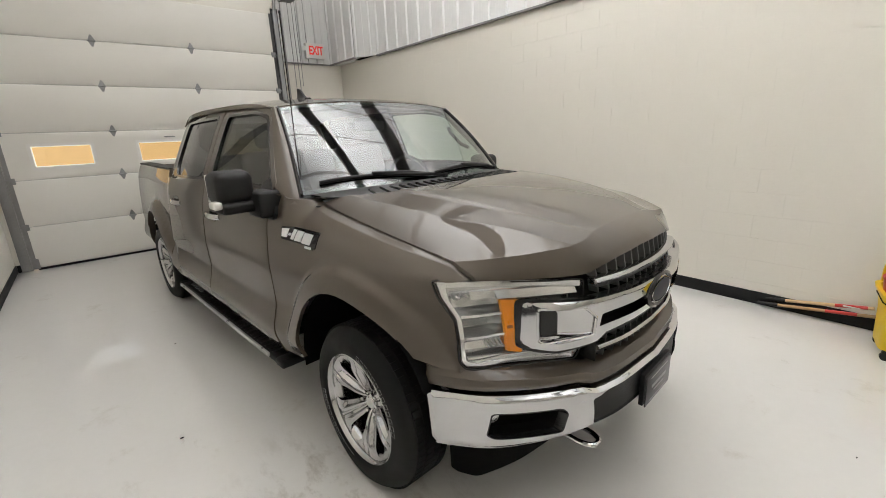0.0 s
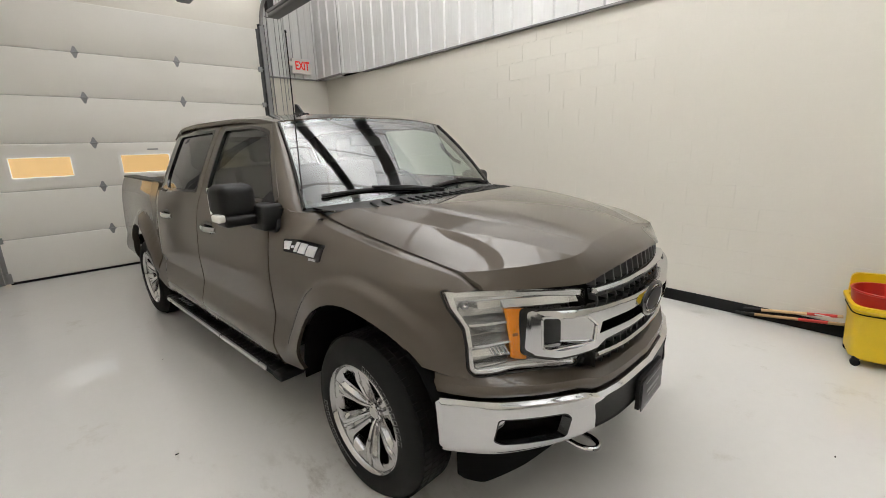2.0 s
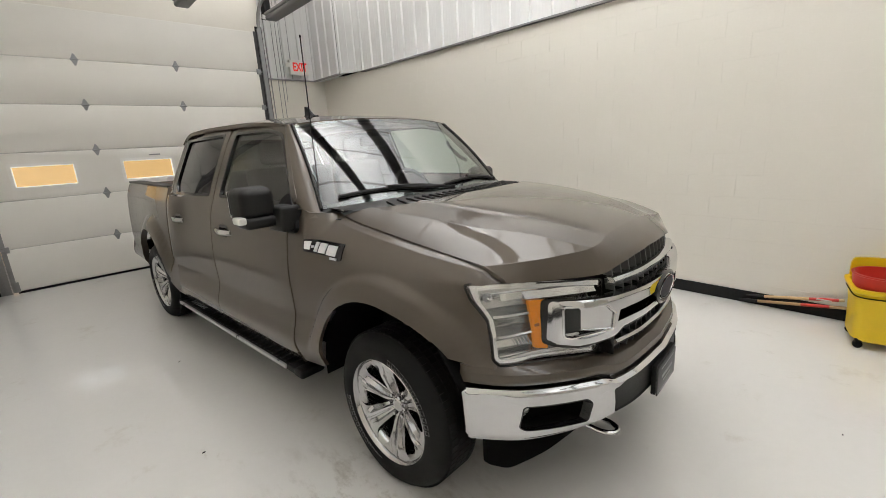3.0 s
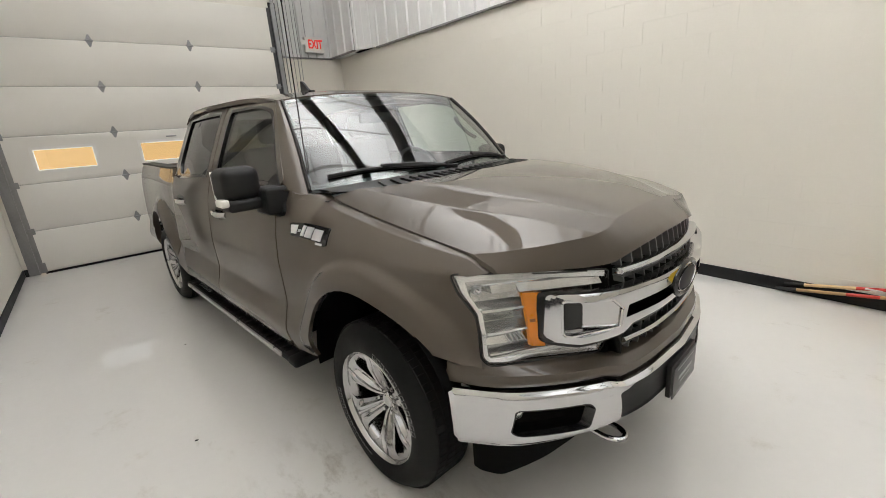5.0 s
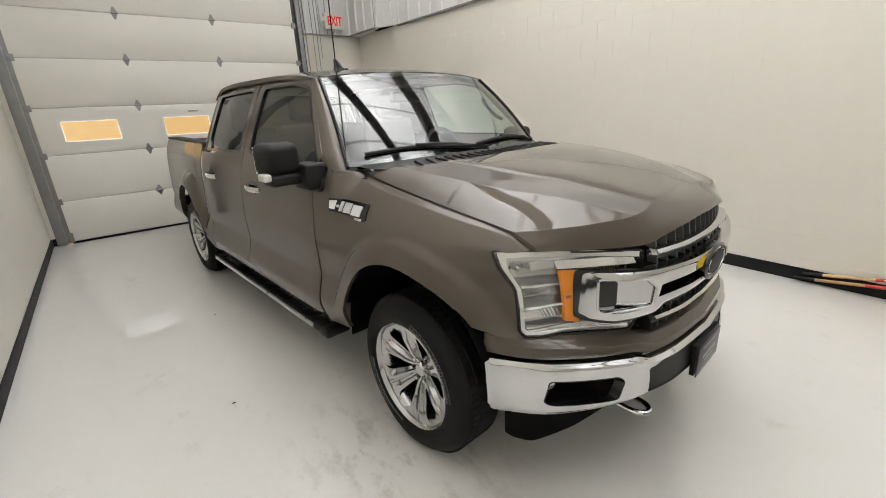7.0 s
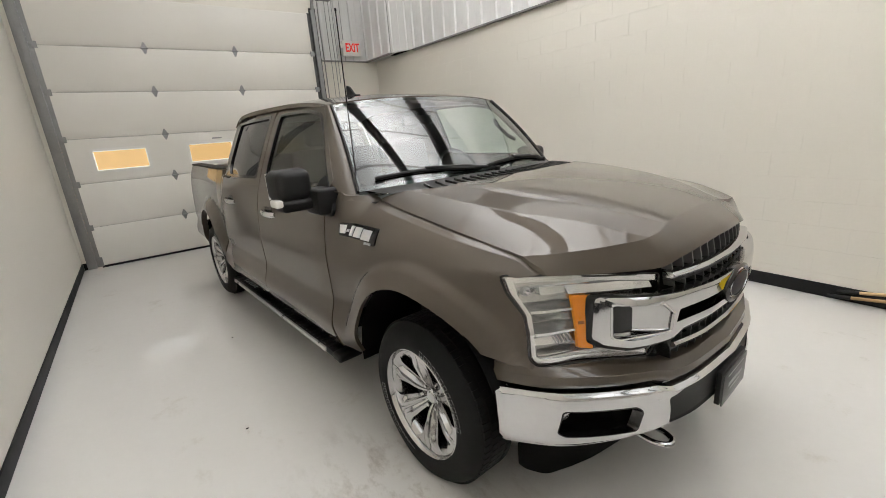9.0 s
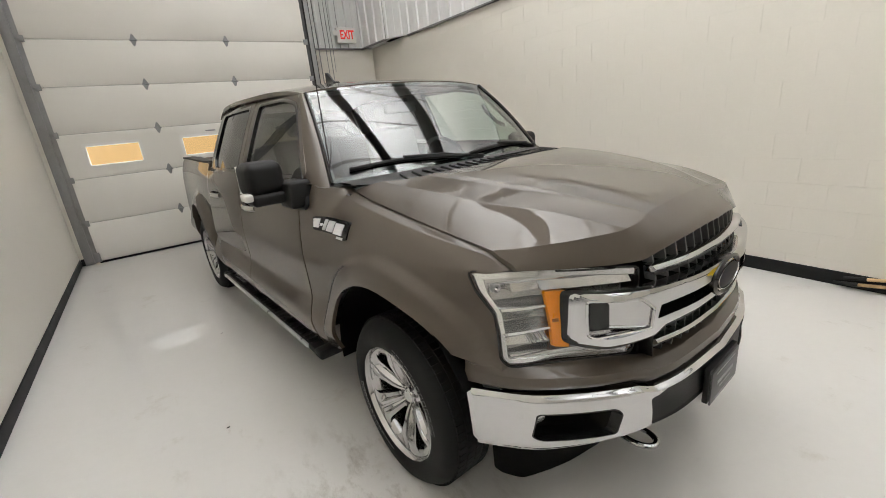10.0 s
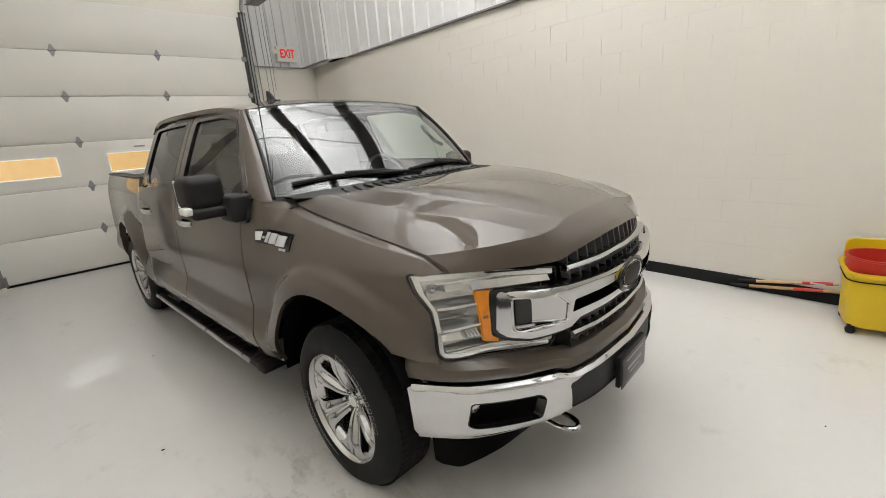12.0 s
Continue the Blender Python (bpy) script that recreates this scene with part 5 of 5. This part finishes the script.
CLEAR = material("pale_marker_lens", (0.75, 0.74, 0.70), 0.2, 0.2, 0.05, 20, 90)
MIRRORGLASS = material("mirror_glass", (0.85, 0.86, 0.87), 0.02, 1.0, 0.0)
for s in (-1, 1):
    m = new("side_mirror")
    m.parent = truck
    if s > 0:
        m.matrix_local = pose(-0.075, 0.03, -0.05)
    tagged(m, "black plastic side mirror on a short arm")
    part("mirror_head", flip(soft_box(-1.205, -0.985, 0.80, 0.955, 1.308, 1.486, 0.042, 0.02, 6), s), BLACK, m)
    part("mirror_glass", flip(boxm(-1.195, -1.005, 0.956, 0.959, 1.325, 1.465, bevel=0.001), s), MIRRORGLASS, m)
    bm = soft_box(-1.185, -0.90, 0.79, 0.935, 1.262, 1.322, 0.020, 0.0, 4)
    part("mirror_shelf", flip(bm, s), BLACK, m)
    part("mirror_arm", flip(soft_box(-1.025, -0.89, 0.72, 0.90, 1.228, 1.368, 0.018), s), BLACK, m)
    sail = [(0.700, 1.24), (0.715, 1.215), (0.90, 1.215), (0.94, 1.26), (0.94, 1.345), (0.89, 1.405), (0.83, 1.43), (0.745, 1.345)]
    part("mirror_sail", sheet([rounded(sail, 0.02)], lambda y, z: (s * (side(max(y, 0.81), z) + 0.006), y, z), steps(0.7, 0.94, 0.03), steps(1.22, 1.42, 0.02), (-s * 0.05, 0, 0)), BLACK, m)
    bm = soft_box(-1.222, -1.178, 0.792, 0.88, 1.294, 1.334, 0.012)
    part("marker_lamp", flip(bm, s), CLEAR, m, "pale marker lamp in the mirror")
    for y0, y1, z in ((1.545, 1.80, 1.138), (2.50, 2.755, 1.150)):
        h = new("door_handle")
        h.parent = truck
        tagged(h, "chrome pull handle")
        bm = bmesh.new()
        rows = []
        for i in range(13):
            t = i / 12
            y = y0 + (y1 - y0) * t
            o = side(y, z) + 0.006 + 0.030 * math.sin(math.pi * t) ** 0.6
            hh = 0.017 + 0.004 * t
            rows.append([bm.verts.new((s * xx, y, zz)) for xx, zz in ((o - 0.012, z - hh), (o - 0.002, z - hh), (o + 0.006, z - hh * 0.4), (o + 0.006, z + hh * 0.5), (o - 0.002, z + hh), (o - 0.012, z + hh))])
        for p, q in zip(rows, rows[1:]):
            for k in range(6):
                bm.faces.new((p[k], p[(k + 1) % 6], q[(k + 1) % 6], q[k]))
        bm.faces.new(rows[0])
        bm.faces.new(rows[-1])
        part("grip", bm, CHROME, h)
        cup = rounded([(y0 + 0.06, z - 0.035), (y1 - 0.05, z - 0.035), (y1 - 0.05, z + 0.045), (y0 + 0.06, z + 0.045)], 0.03)
        part("cup", sheet([cup], lambda y, zz: (s * (side(y, zz) + 0.0015), y, zz), steps(y0, y1, 0.03), [z], (-s * 0.004, 0, 0)), GLOSSBLACK, h)
    # badge: plain chrome strokes on a dark base
    b = new("badge")
    b.parent = truck
    tagged(b, "chrome model badge drawn as plain bars")

    def on(y, z, d=0.0):
        return (s * (side(y, z) + 0.008 + d), y, z)

    part("badge_base", sheet([rounded([(0.645, 1.125), (0.645, 1.19), (0.335, 1.186), (0.325, 1.112), (0.345, 1.108), (0.42, 1.122)], 0.008)], on, steps(0.33, 0.64, 0.015), [1.12, 1.13, 1.14, 1.15, 1.16, 1.17, 1.18], (-s * 0.008, 0, 0)), GLOSSBLACK, b)
    for a, c, z0, z1 in ((0.634, 0.592, 1.140, 1.182), (0.582, 0.566, 1.150, 1.162), (0.556, 0.532, 1.134, 1.180), (0.520, 0.462, 1.132, 1.178), (0.450, 0.374, 1.128, 1.174)):
        part("badge_bar", sheet([[(a, z0), (c, z0), (c, z1), (a, z1)]], lambda y, z: on(y, z, 0.005), steps(c, a, 0.012)[1:-1], steps(z0, z1, 0.012)[1:-1], (-s * 0.006, 0, 0)), BADGE, b, smooth=False)
    for a, c in ((0.412, 0.396), (0.390, 0.378), (0.372, 0.356)):
        part("badge_bar", sheet([[(a, 1.110), (c, 1.110), (c, 1.120), (a, 1.120)]], lambda y, z: on(y, z, 0.004), [], [], (-s * 0.006, 0, 0)), BADGE, b, smooth=False)
    # running board
    step = new("running_board")
    step.parent = truck
    tagged(step, "black ribbed running board with bright edge strip")

    def board(y0, y1, xa, xb, z0, z1, rise=0.012):
        bm = boxm(xa, xb, y0, y1, z0, z1, bevel=0.012)
        return flip(bm, s)

    part("pad", board(0.86, 2.98, -1.005, -0.85, 0.30, 0.345), BLACK, step)
    part("edge_strip", flip(boxm(-1.018, -1.000, 0.985, 2.97, 0.318, 0.344, bevel=0.005), s), SATIN, step, "bright aluminium edge strip")
    part("front_cap", flip(soft_box(-1.010, -0.84, 0.80, 0.90, 0.292, 0.348, 0.02), s), BLACK, step)
    part("rear_cap", flip(soft_box(-1.010, -0.84, 2.96, 3.04, 0.292, 0.348, 0.02), s), BLACK, step)
    for k in range(34):
        y = 0.96 + 0.058 * k
        part("tread_rib", flip(boxm(-0.99, -0.87, y, y + 0.02, 0.343, 0.351), s), BLACK, step, smooth=False)
    for y in (1.1, 2.0, 2.8):
        part("bracket", flip(boxm(-0.90, -0.45, y, y + 0.06, 0.33, 0.42), s), DARK, step)
    if s < 0:
        for k in range(6):
            y = 2.52 + 0.055 * k
            part("step_mark", boxm(-0.962, -0.922, y, y + 0.034, 0.351, 0.353), SATIN, step, "pale bars moulded on the step")

# ---- cowl, wipers, antenna, roof fin ----
def cowl_at(x, v):
    a = abs(x)
    y0, y1 = rear_y(a) - 0.01, ws_base_y(a) + 0.03
    y1 = max(y1, y0 + 0.01)
    z0 = hood_z(min(a, 0.69), min(rear_y(min(a, 0.69)), 0.67)) - 0.012
    z1 = 1.340 + 0.02 * (1 - min(1, a / 0.83) ** 2)
    return (x, y0 + (y1 - y0) * v, z0 + (z1 - z0) * v)


part("cowl_panel", sheet([[(-0.765, 0), (0.765, 0), (0.80, 1), (-0.80, 1)]], cowl_at, steps(-0.78, 0.78, 0.04), [0.25, 0.5, 0.75]), COWL, truck, "black cowl panel with vents")
for k in range(24):
    x = -0.60 + 0.052 * k
    p, q = Vector(cowl_at(x, 0.10)), Vector(cowl_at(x + 0.03, 0.52))
    part("cowl_rib", tube(bmesh.new(), [p + Vector((0, 0, 0.004)), q + Vector((0, 0, 0.008))], 0.006, 6), GLOSSBLACK, truck)


def wiper(tip, root, pivot, arm_at):
    w = new("wiper")
    w.parent = truck
    tagged(w, "black windshield wiper")
    tip, root, pivot = Vector(tip), Vector(root), Vector(pivot)
    d = root - tip
    pts = [tip + d * t + Vector((0, 0, 0.018 * math.sin(math.pi * t))) for t in [i / 10 for i in range(11)]]
    part("blade", tube(bmesh.new(), pts, 0.011, 8), BLACK, w)
    part("squeegee", tube(bmesh.new(), [p + Vector((0, 0.008, -0.014)) for p in pts], 0.005, 6), DARK, w)
    j = tip + d * arm_at + Vector((0, -0.004, 0.03))
    part("arm", tube(bmesh.new(), [j, j.lerp(pivot, 0.5) + Vector((0, 0, 0.012)), pivot], 0.011, 8), BLACK, w)
    part("pivot", cyl(bmesh.new(), pivot - Vector((0, 0, 0.04)), pivot + Vector((0, 0, 0.012)), 0.02, n=14), BLACK, w)


wiper((-0.735, 0.60, 1.395), (-0.10, 0.415, 1.388), (0.02, 0.40, 1.372), 0.45)
wiper((-0.05, 0.41, 1.395), (0.60, 0.53, 1.385), (0.70, 0.56, 1.36), 0.45)
ant = new("antenna")
ant.parent = truck
tagged(ant, "thin black whip antenna on the fender")
part("mast", tube(bmesh.new(), [(-0.80, 0.69, 1.29), (-0.80, 0.688, 1.70), (-0.80, 0.684, 2.228)], 0.0032, 8), BLACK, ant)
part("mast_tip", cyl(bmesh.new(), (-0.80, 0.684, 2.224), (-0.80, 0.684, 2.236), 0.0055, 0.0045, n=10), BLACK, ant)
part("mast_base", cyl(bmesh.new(), (-0.80, 0.69, 1.255), (-0.80, 0.69, 1.32), 0.014, 0.005, n=14), BLACK, ant)
fin = bmesh.new()
rows = []
for i in range(9):
    t = i / 8
    y = 1.30 + 0.13 * t
    hgt = 0.008 + 0.062 * smooth(0.1, 0.95, t)
    hw = 0.030 * (1 - 0.35 * t)
    zb = roof_z(0.37, y) - 0.003
    rows.append([fin.verts.new((-0.37 + a, y + b, zb + c)) for a, b, c in ((-hw, 0, 0), (-hw * 0.55, 0, 0.012), (-0.007, 0, hgt), (0.007, 0, hgt), (hw * 0.55, 0, 0.012), (hw, 0, 0))])
for p, q in zip(rows, rows[1:]):
    for k in range(5):
        fin.faces.new((p[k], p[k + 1], q[k + 1], q[k]))
fin.faces.new(rows[-1])
part("roof_fin", fin, BLACK, truck, "small fin antenna on the roof")

# ---- cab inside ----
cab = new("cab_interior")
cab.parent = truck
tagged(cab, "dark grey cab interior with seats and dashboard")
dash = sheet([[(-0.80, 0), (0.80, 0), (0.80, 1), (-0.80, 1)]], lambda x, v: (x, 0.52 + 0.52 * v, 1.285 - 0.05 * v - 0.14 * smooth(0.82, 1.0, v) + 0.035 * math.exp(-(((x - 0.38) / 0.2) ** 2)) * smooth(0.35, 0.8, v)), steps(-0.8, 0.8, 0.05), steps(0, 1, 0.08), (0, 0, -0.12))
part("dashboard", dash, DASH, cab)
sw = Matrix.Translation((0.39, 1.15, 1.285)) @ pose(0, 0, 0, 62)
part("steering_wheel", lathe(bmesh.new(), [(0.188 + 0.016 * math.cos(a), 0.016 * math.sin(a)) for a in [k * math.pi / 5 for k in range(10)]], 40, sw, closed=True), DASH, cab, "dark steering wheel")
bm = bmesh.new()
cyl(bm, (0.39, 1.16, 1.28), (0.39, 1.10, 1.25), 0.07, n=20)
for a in (0, 180, 270):
    tube(bm, [sw @ Vector((0.05 * math.cos(radians(a)), 0.05 * math.sin(radians(a)), 0)), sw @ Vector((0.185 * math.cos(radians(a)), 0.185 * math.sin(radians(a)), 0))], 0.016, 8)
part("wheel_spokes", bm, DASH, cab)
for x in (-0.40, 0.40):
    st = new("front_seat")
    st.parent = truck
    tagged(st, "dark grey cloth front seat")
    part("cushion", soft_box(x - 0.26, x + 0.26, 1.25, 1.75, 0.82, 0.98, 0.05), CLOTH, st)
    bm = soft_box(x - 0.25, x + 0.25, 0, 0.13, 0, 0.62, 0.05)
    bmesh.ops.transform(bm, matrix=pose(0, 1.72, 0.95, -14), verts=bm.verts)
    part("backrest", bm, CLOTH, st)
    part("headrest", soft_box(x - 0.13, x + 0.13, 1.86, 1.96, 1.56, 1.74, 0.045), CLOTH, st)
part("rear_bench", soft_box(-0.68, 0.68, 2.72, 2.90, 0.85, 1.50, 0.06), CLOTH, cab)
part("cab_floor", boxm(-0.84, 0.84, 0.8, 3.0, 0.60, 0.64), DASH, cab)
liner = sheet([ro], lambda x, y: (x * 0.97, 1.1 + (y - 1.1) * 0.98 + 0.02, roof_z(x, y) - 0.045), steps(-0.7, 0.7, 0.1), steps(1.1, 3.0, 0.2))
part("headliner", liner, material("pale_headliner", (0.30, 0.29, 0.27), 0.95, 0, 0.05), cab)
part("inside_mirror", soft_box(-0.13, 0.13, 1.12, 1.16, 1.66, 1.73, 0.015), DASH, cab)
for x in (-0.40, 0.40):
    part("sun_visor", soft_box(x - 0.2, x + 0.2, 1.16, 1.34, 1.795, 1.815, 0.008), material("visor", (0.26, 0.25, 0.24), 0.9), cab)
for s in (-1, 1):
    bm = sheet([[(0.82, 0.62), (2.95, 0.70), (2.95, 1.365), (0.82, 1.365)]], lambda y, z: (s * (side_lower(min(z, 1.34)) - 0.07), y, z), steps(0.82, 2.95, 0.3), [0.9, 1.1, 1.3])
    part("door_trim", bm, DASH, cab)
    part("pillar_trim", sheet([[(1.82, 1.36), (1.99, 1.36), (1.99, 1.82), (1.82, 1.82)]], lambda y, z: (s * (side(y, z) - 0.05), y, z), [], [1.5, 1.65]), DASH, cab)
    part("grab_handle", tube(bmesh.new(), [(s * 0.80, 0.90, 1.50), (s * 0.75, 0.93, 1.53), (s * 0.72, 1.02, 1.62), (s * 0.75, 1.07, 1.66)], 0.014, 8), CLOTH, cab)
part("firewall", boxm(-0.82, 0.82, 0.60, 0.64, 0.5, 1.25), DARK, truck)


# ---- mop bucket, broom handles, small things on the floor ----
def mop_bucket():
    t = thing("mop_bucket", "yellow plastic mop bucket on casters holding a red bucket", "mop bucket", pose(2.40, -1.74, 0, 0, 0, 12))
    bm = bmesh.new()

    def ring(hx, hy, z, r=0.10, n=6):
        pts = rounded([(-hx, -hy), (hx, -hy), (hx, hy), (-hx, hy)], r, n)
        return [bm.verts.new((x, y, z + (0.0))) for x, y in pts]

    rings = [ring(0.17, 0.22, 0.055), ring(0.185, 0.24, 0.07), ring(0.195, 0.25, 0.30), ring(0.21, 0.268, 0.425), ring(0.228, 0.285, 0.44), ring(0.23, 0.288, 0.465), ring(0.205, 0.262, 0.465), ring(0.17, 0.22, 0.12)]
    for a, b in zip(rings, rings[1:]):
        for k in range(len(a)):
            bm.faces.new((a[k], a[(k + 1) % len(a)], b[(k + 1) % len(b)], b[k]))
    bm.faces.new(rings[0][::-1])
    bm.faces.new(rings[-1])
    part("tub", bm, YELLOW, t)
    bm = sheet([rounded([(-0.25, 0.40), (0.25, 0.40), (0.25, 0.61), (-0.25, 0.61)], 0.05)], lambda y, z: (0.20 + 0.02 * math.cos(8 * y), y, z), steps(-0.24, 0.24, 0.06), [0.5, 0.6], (0.03, 0, 0))
    part("back_panel", bm, YELLOW, t)
    part("rim_line", tube(bmesh.new(), [(v[0], v[1], 0.405) for v in rounded([(-0.212, -0.27), (0.212, -0.27), (0.212, 0.27), (-0.212, 0.27)], 0.10, 6)], 0.004, 6, closed=True), DARK, t, "thin dark line below the rim")
    red = lathe(bmesh.new(), [(0.0, 0.20), (0.15, 0.20), (0.185, 0.56), (0.192, 0.565), (0.192, 0.575), (0.178, 0.575), (0.145, 0.23), (0.0, 0.225)], 40)
    for v in red.verts:
        v.co.x -= 0.015
        v.co.y += 0.088
        v.co.z -= 0.02
    part("red_bucket", red, RED, t, "round red bucket inside")
    for x in (-0.15, 0.15):
        for y in (-0.20, 0.20):
            c = new("caster")
            c.parent = t
            part("caster_wheel", cyl(bmesh.new(), (x - 0.012, y, 0.028), (x + 0.012, y, 0.028), 0.028, n=20), BLACK, c)
            part("caster_fork", boxm(x - 0.02, x + 0.02, y - 0.02, y + 0.02, 0.045, 0.075, bevel=0.006), BLACK, c)


mop_bucket()


TANWOOD = material("tan_wooden_handle", (0.42, 0.27, 0.13), 0.55, 0, 0.15, 4, 60, 0.0003, stretch=(8, 0.6, 8))


def pole(p, q, bands, label):
    p, q = Vector(p), Vector(q)
    t = thing("broom_handle", label, "broom handle", group="poles along the wall")
    for a, b, mat, nm, lb in bands:
        ob = part(nm, cyl(bmesh.new(), p.lerp(q, a), p.lerp(q, b), 0.0135 + (0.002 if mat is BLACK else 0), n=14), mat, t, lb)
    return t


pole((2.715, -0.774, 0.076), (2.700, -1.450, 0.192), [(0, 0.20, BLACK, "black_grip", "black rubber end"), (0.20, 0.67, WOOD, "shaft", "pale wooden shaft"), (0.67, 0.95, RED, "red_sleeve", "red printed sleeve"), (0.95, 1.0, WOOD, "tip", "pale wooden tip")], "pale wooden broom handle with red sleeve lying along the wall")
pole((2.690, -0.722, 0.032), (2.672, -1.560, 0.150), [(0, 0.175, BLACK, "black_grip", "black rubber end"), (0.175, 0.545, TANWOOD, "shaft", "tan wooden shaft"), (0.545, 0.77, RED, "red_sleeve", "red printed sleeve"), (0.77, 1.0, TANWOOD, "shaft_end", "tan wooden shaft")], "tan broom handle with red sleeve lying along the wall")
part("sleeve_bar", boxm(2.683, 2.689, -1.375, -1.275, 0.164, 0.175), SIGNWHITE, bpy.data.objects["broom_handle"], "pale print bar on the red sleeve")
for i, (x, y, r) in enumerate([(-1.62, 0.915, 0.006), (-1.45, 2.3, 0.004), (-0.3, -1.25, 0.004), (0.9, -1.6, 0.004)]):
    ob = part("floor_crumb", lathe(bmesh.new(), [(0.0, 0.004), (r, 0.003), (r * 1.2, 0.0)], 7, pose(x, y, 0.0005) @ Matrix.Diagonal((1.5, 0.7, 1, 1))), DARK)
    tagged(ob, "tiny dark crumb on the floor", "debris", "floor crumbs")

# ---- cables and a dark junction box beside the garage door ----
for x, low, r, mat in ((1.60, 0.10, 0.010, STEEL), (1.74, 2.0, 0.006, STEEL), (1.82, 0.10, 0.007, GREYPLASTIC), (1.88, 2.6, 0.006, STEEL), (2.04, 3.42, 0.007, GREYPLASTIC)):
    ob = part("conduit", tube(bmesh.new(), [(x, FARWALL - 0.045, low), (x + 0.004, FARWALL - 0.045, 3.0), (x - 0.006, FARWALL - 0.055, 3.5), (x, FARWALL - 0.055, CEIL)], r, 8), mat)
    tagged(ob, "thin grey vertical cable conduit on the far wall", "conduit", "conduits")


# ---- wall blocks, each a piece of its own ----
COURSE, BLOCK, JOINT, BED = 0.203, 0.406, 0.0012, 0.005
block_meshes = {}


def block(w):
    key = round(w, 3)
    if key not in block_meshes:
        bm = boxm(0, 0.02, 0, w - JOINT, 0, COURSE - BED)
        me = bpy.data.meshes.new("block")
        bm.to_mesh(me)
        bm.free()
        me.materials.append(WALLPAINT)
        block_meshes[key] = me
    return block_meshes[key]


for row in range(15):
    z = row * COURSE
    shift = BLOCK / 2 if row % 2 else 0
    for k in range(20):
        y = -2.4 + k * BLOCK + shift
        b = new("block", block(BLOCK))
        b.parent = wall_right
        b.matrix_local = pose(RIGHT, y, z)
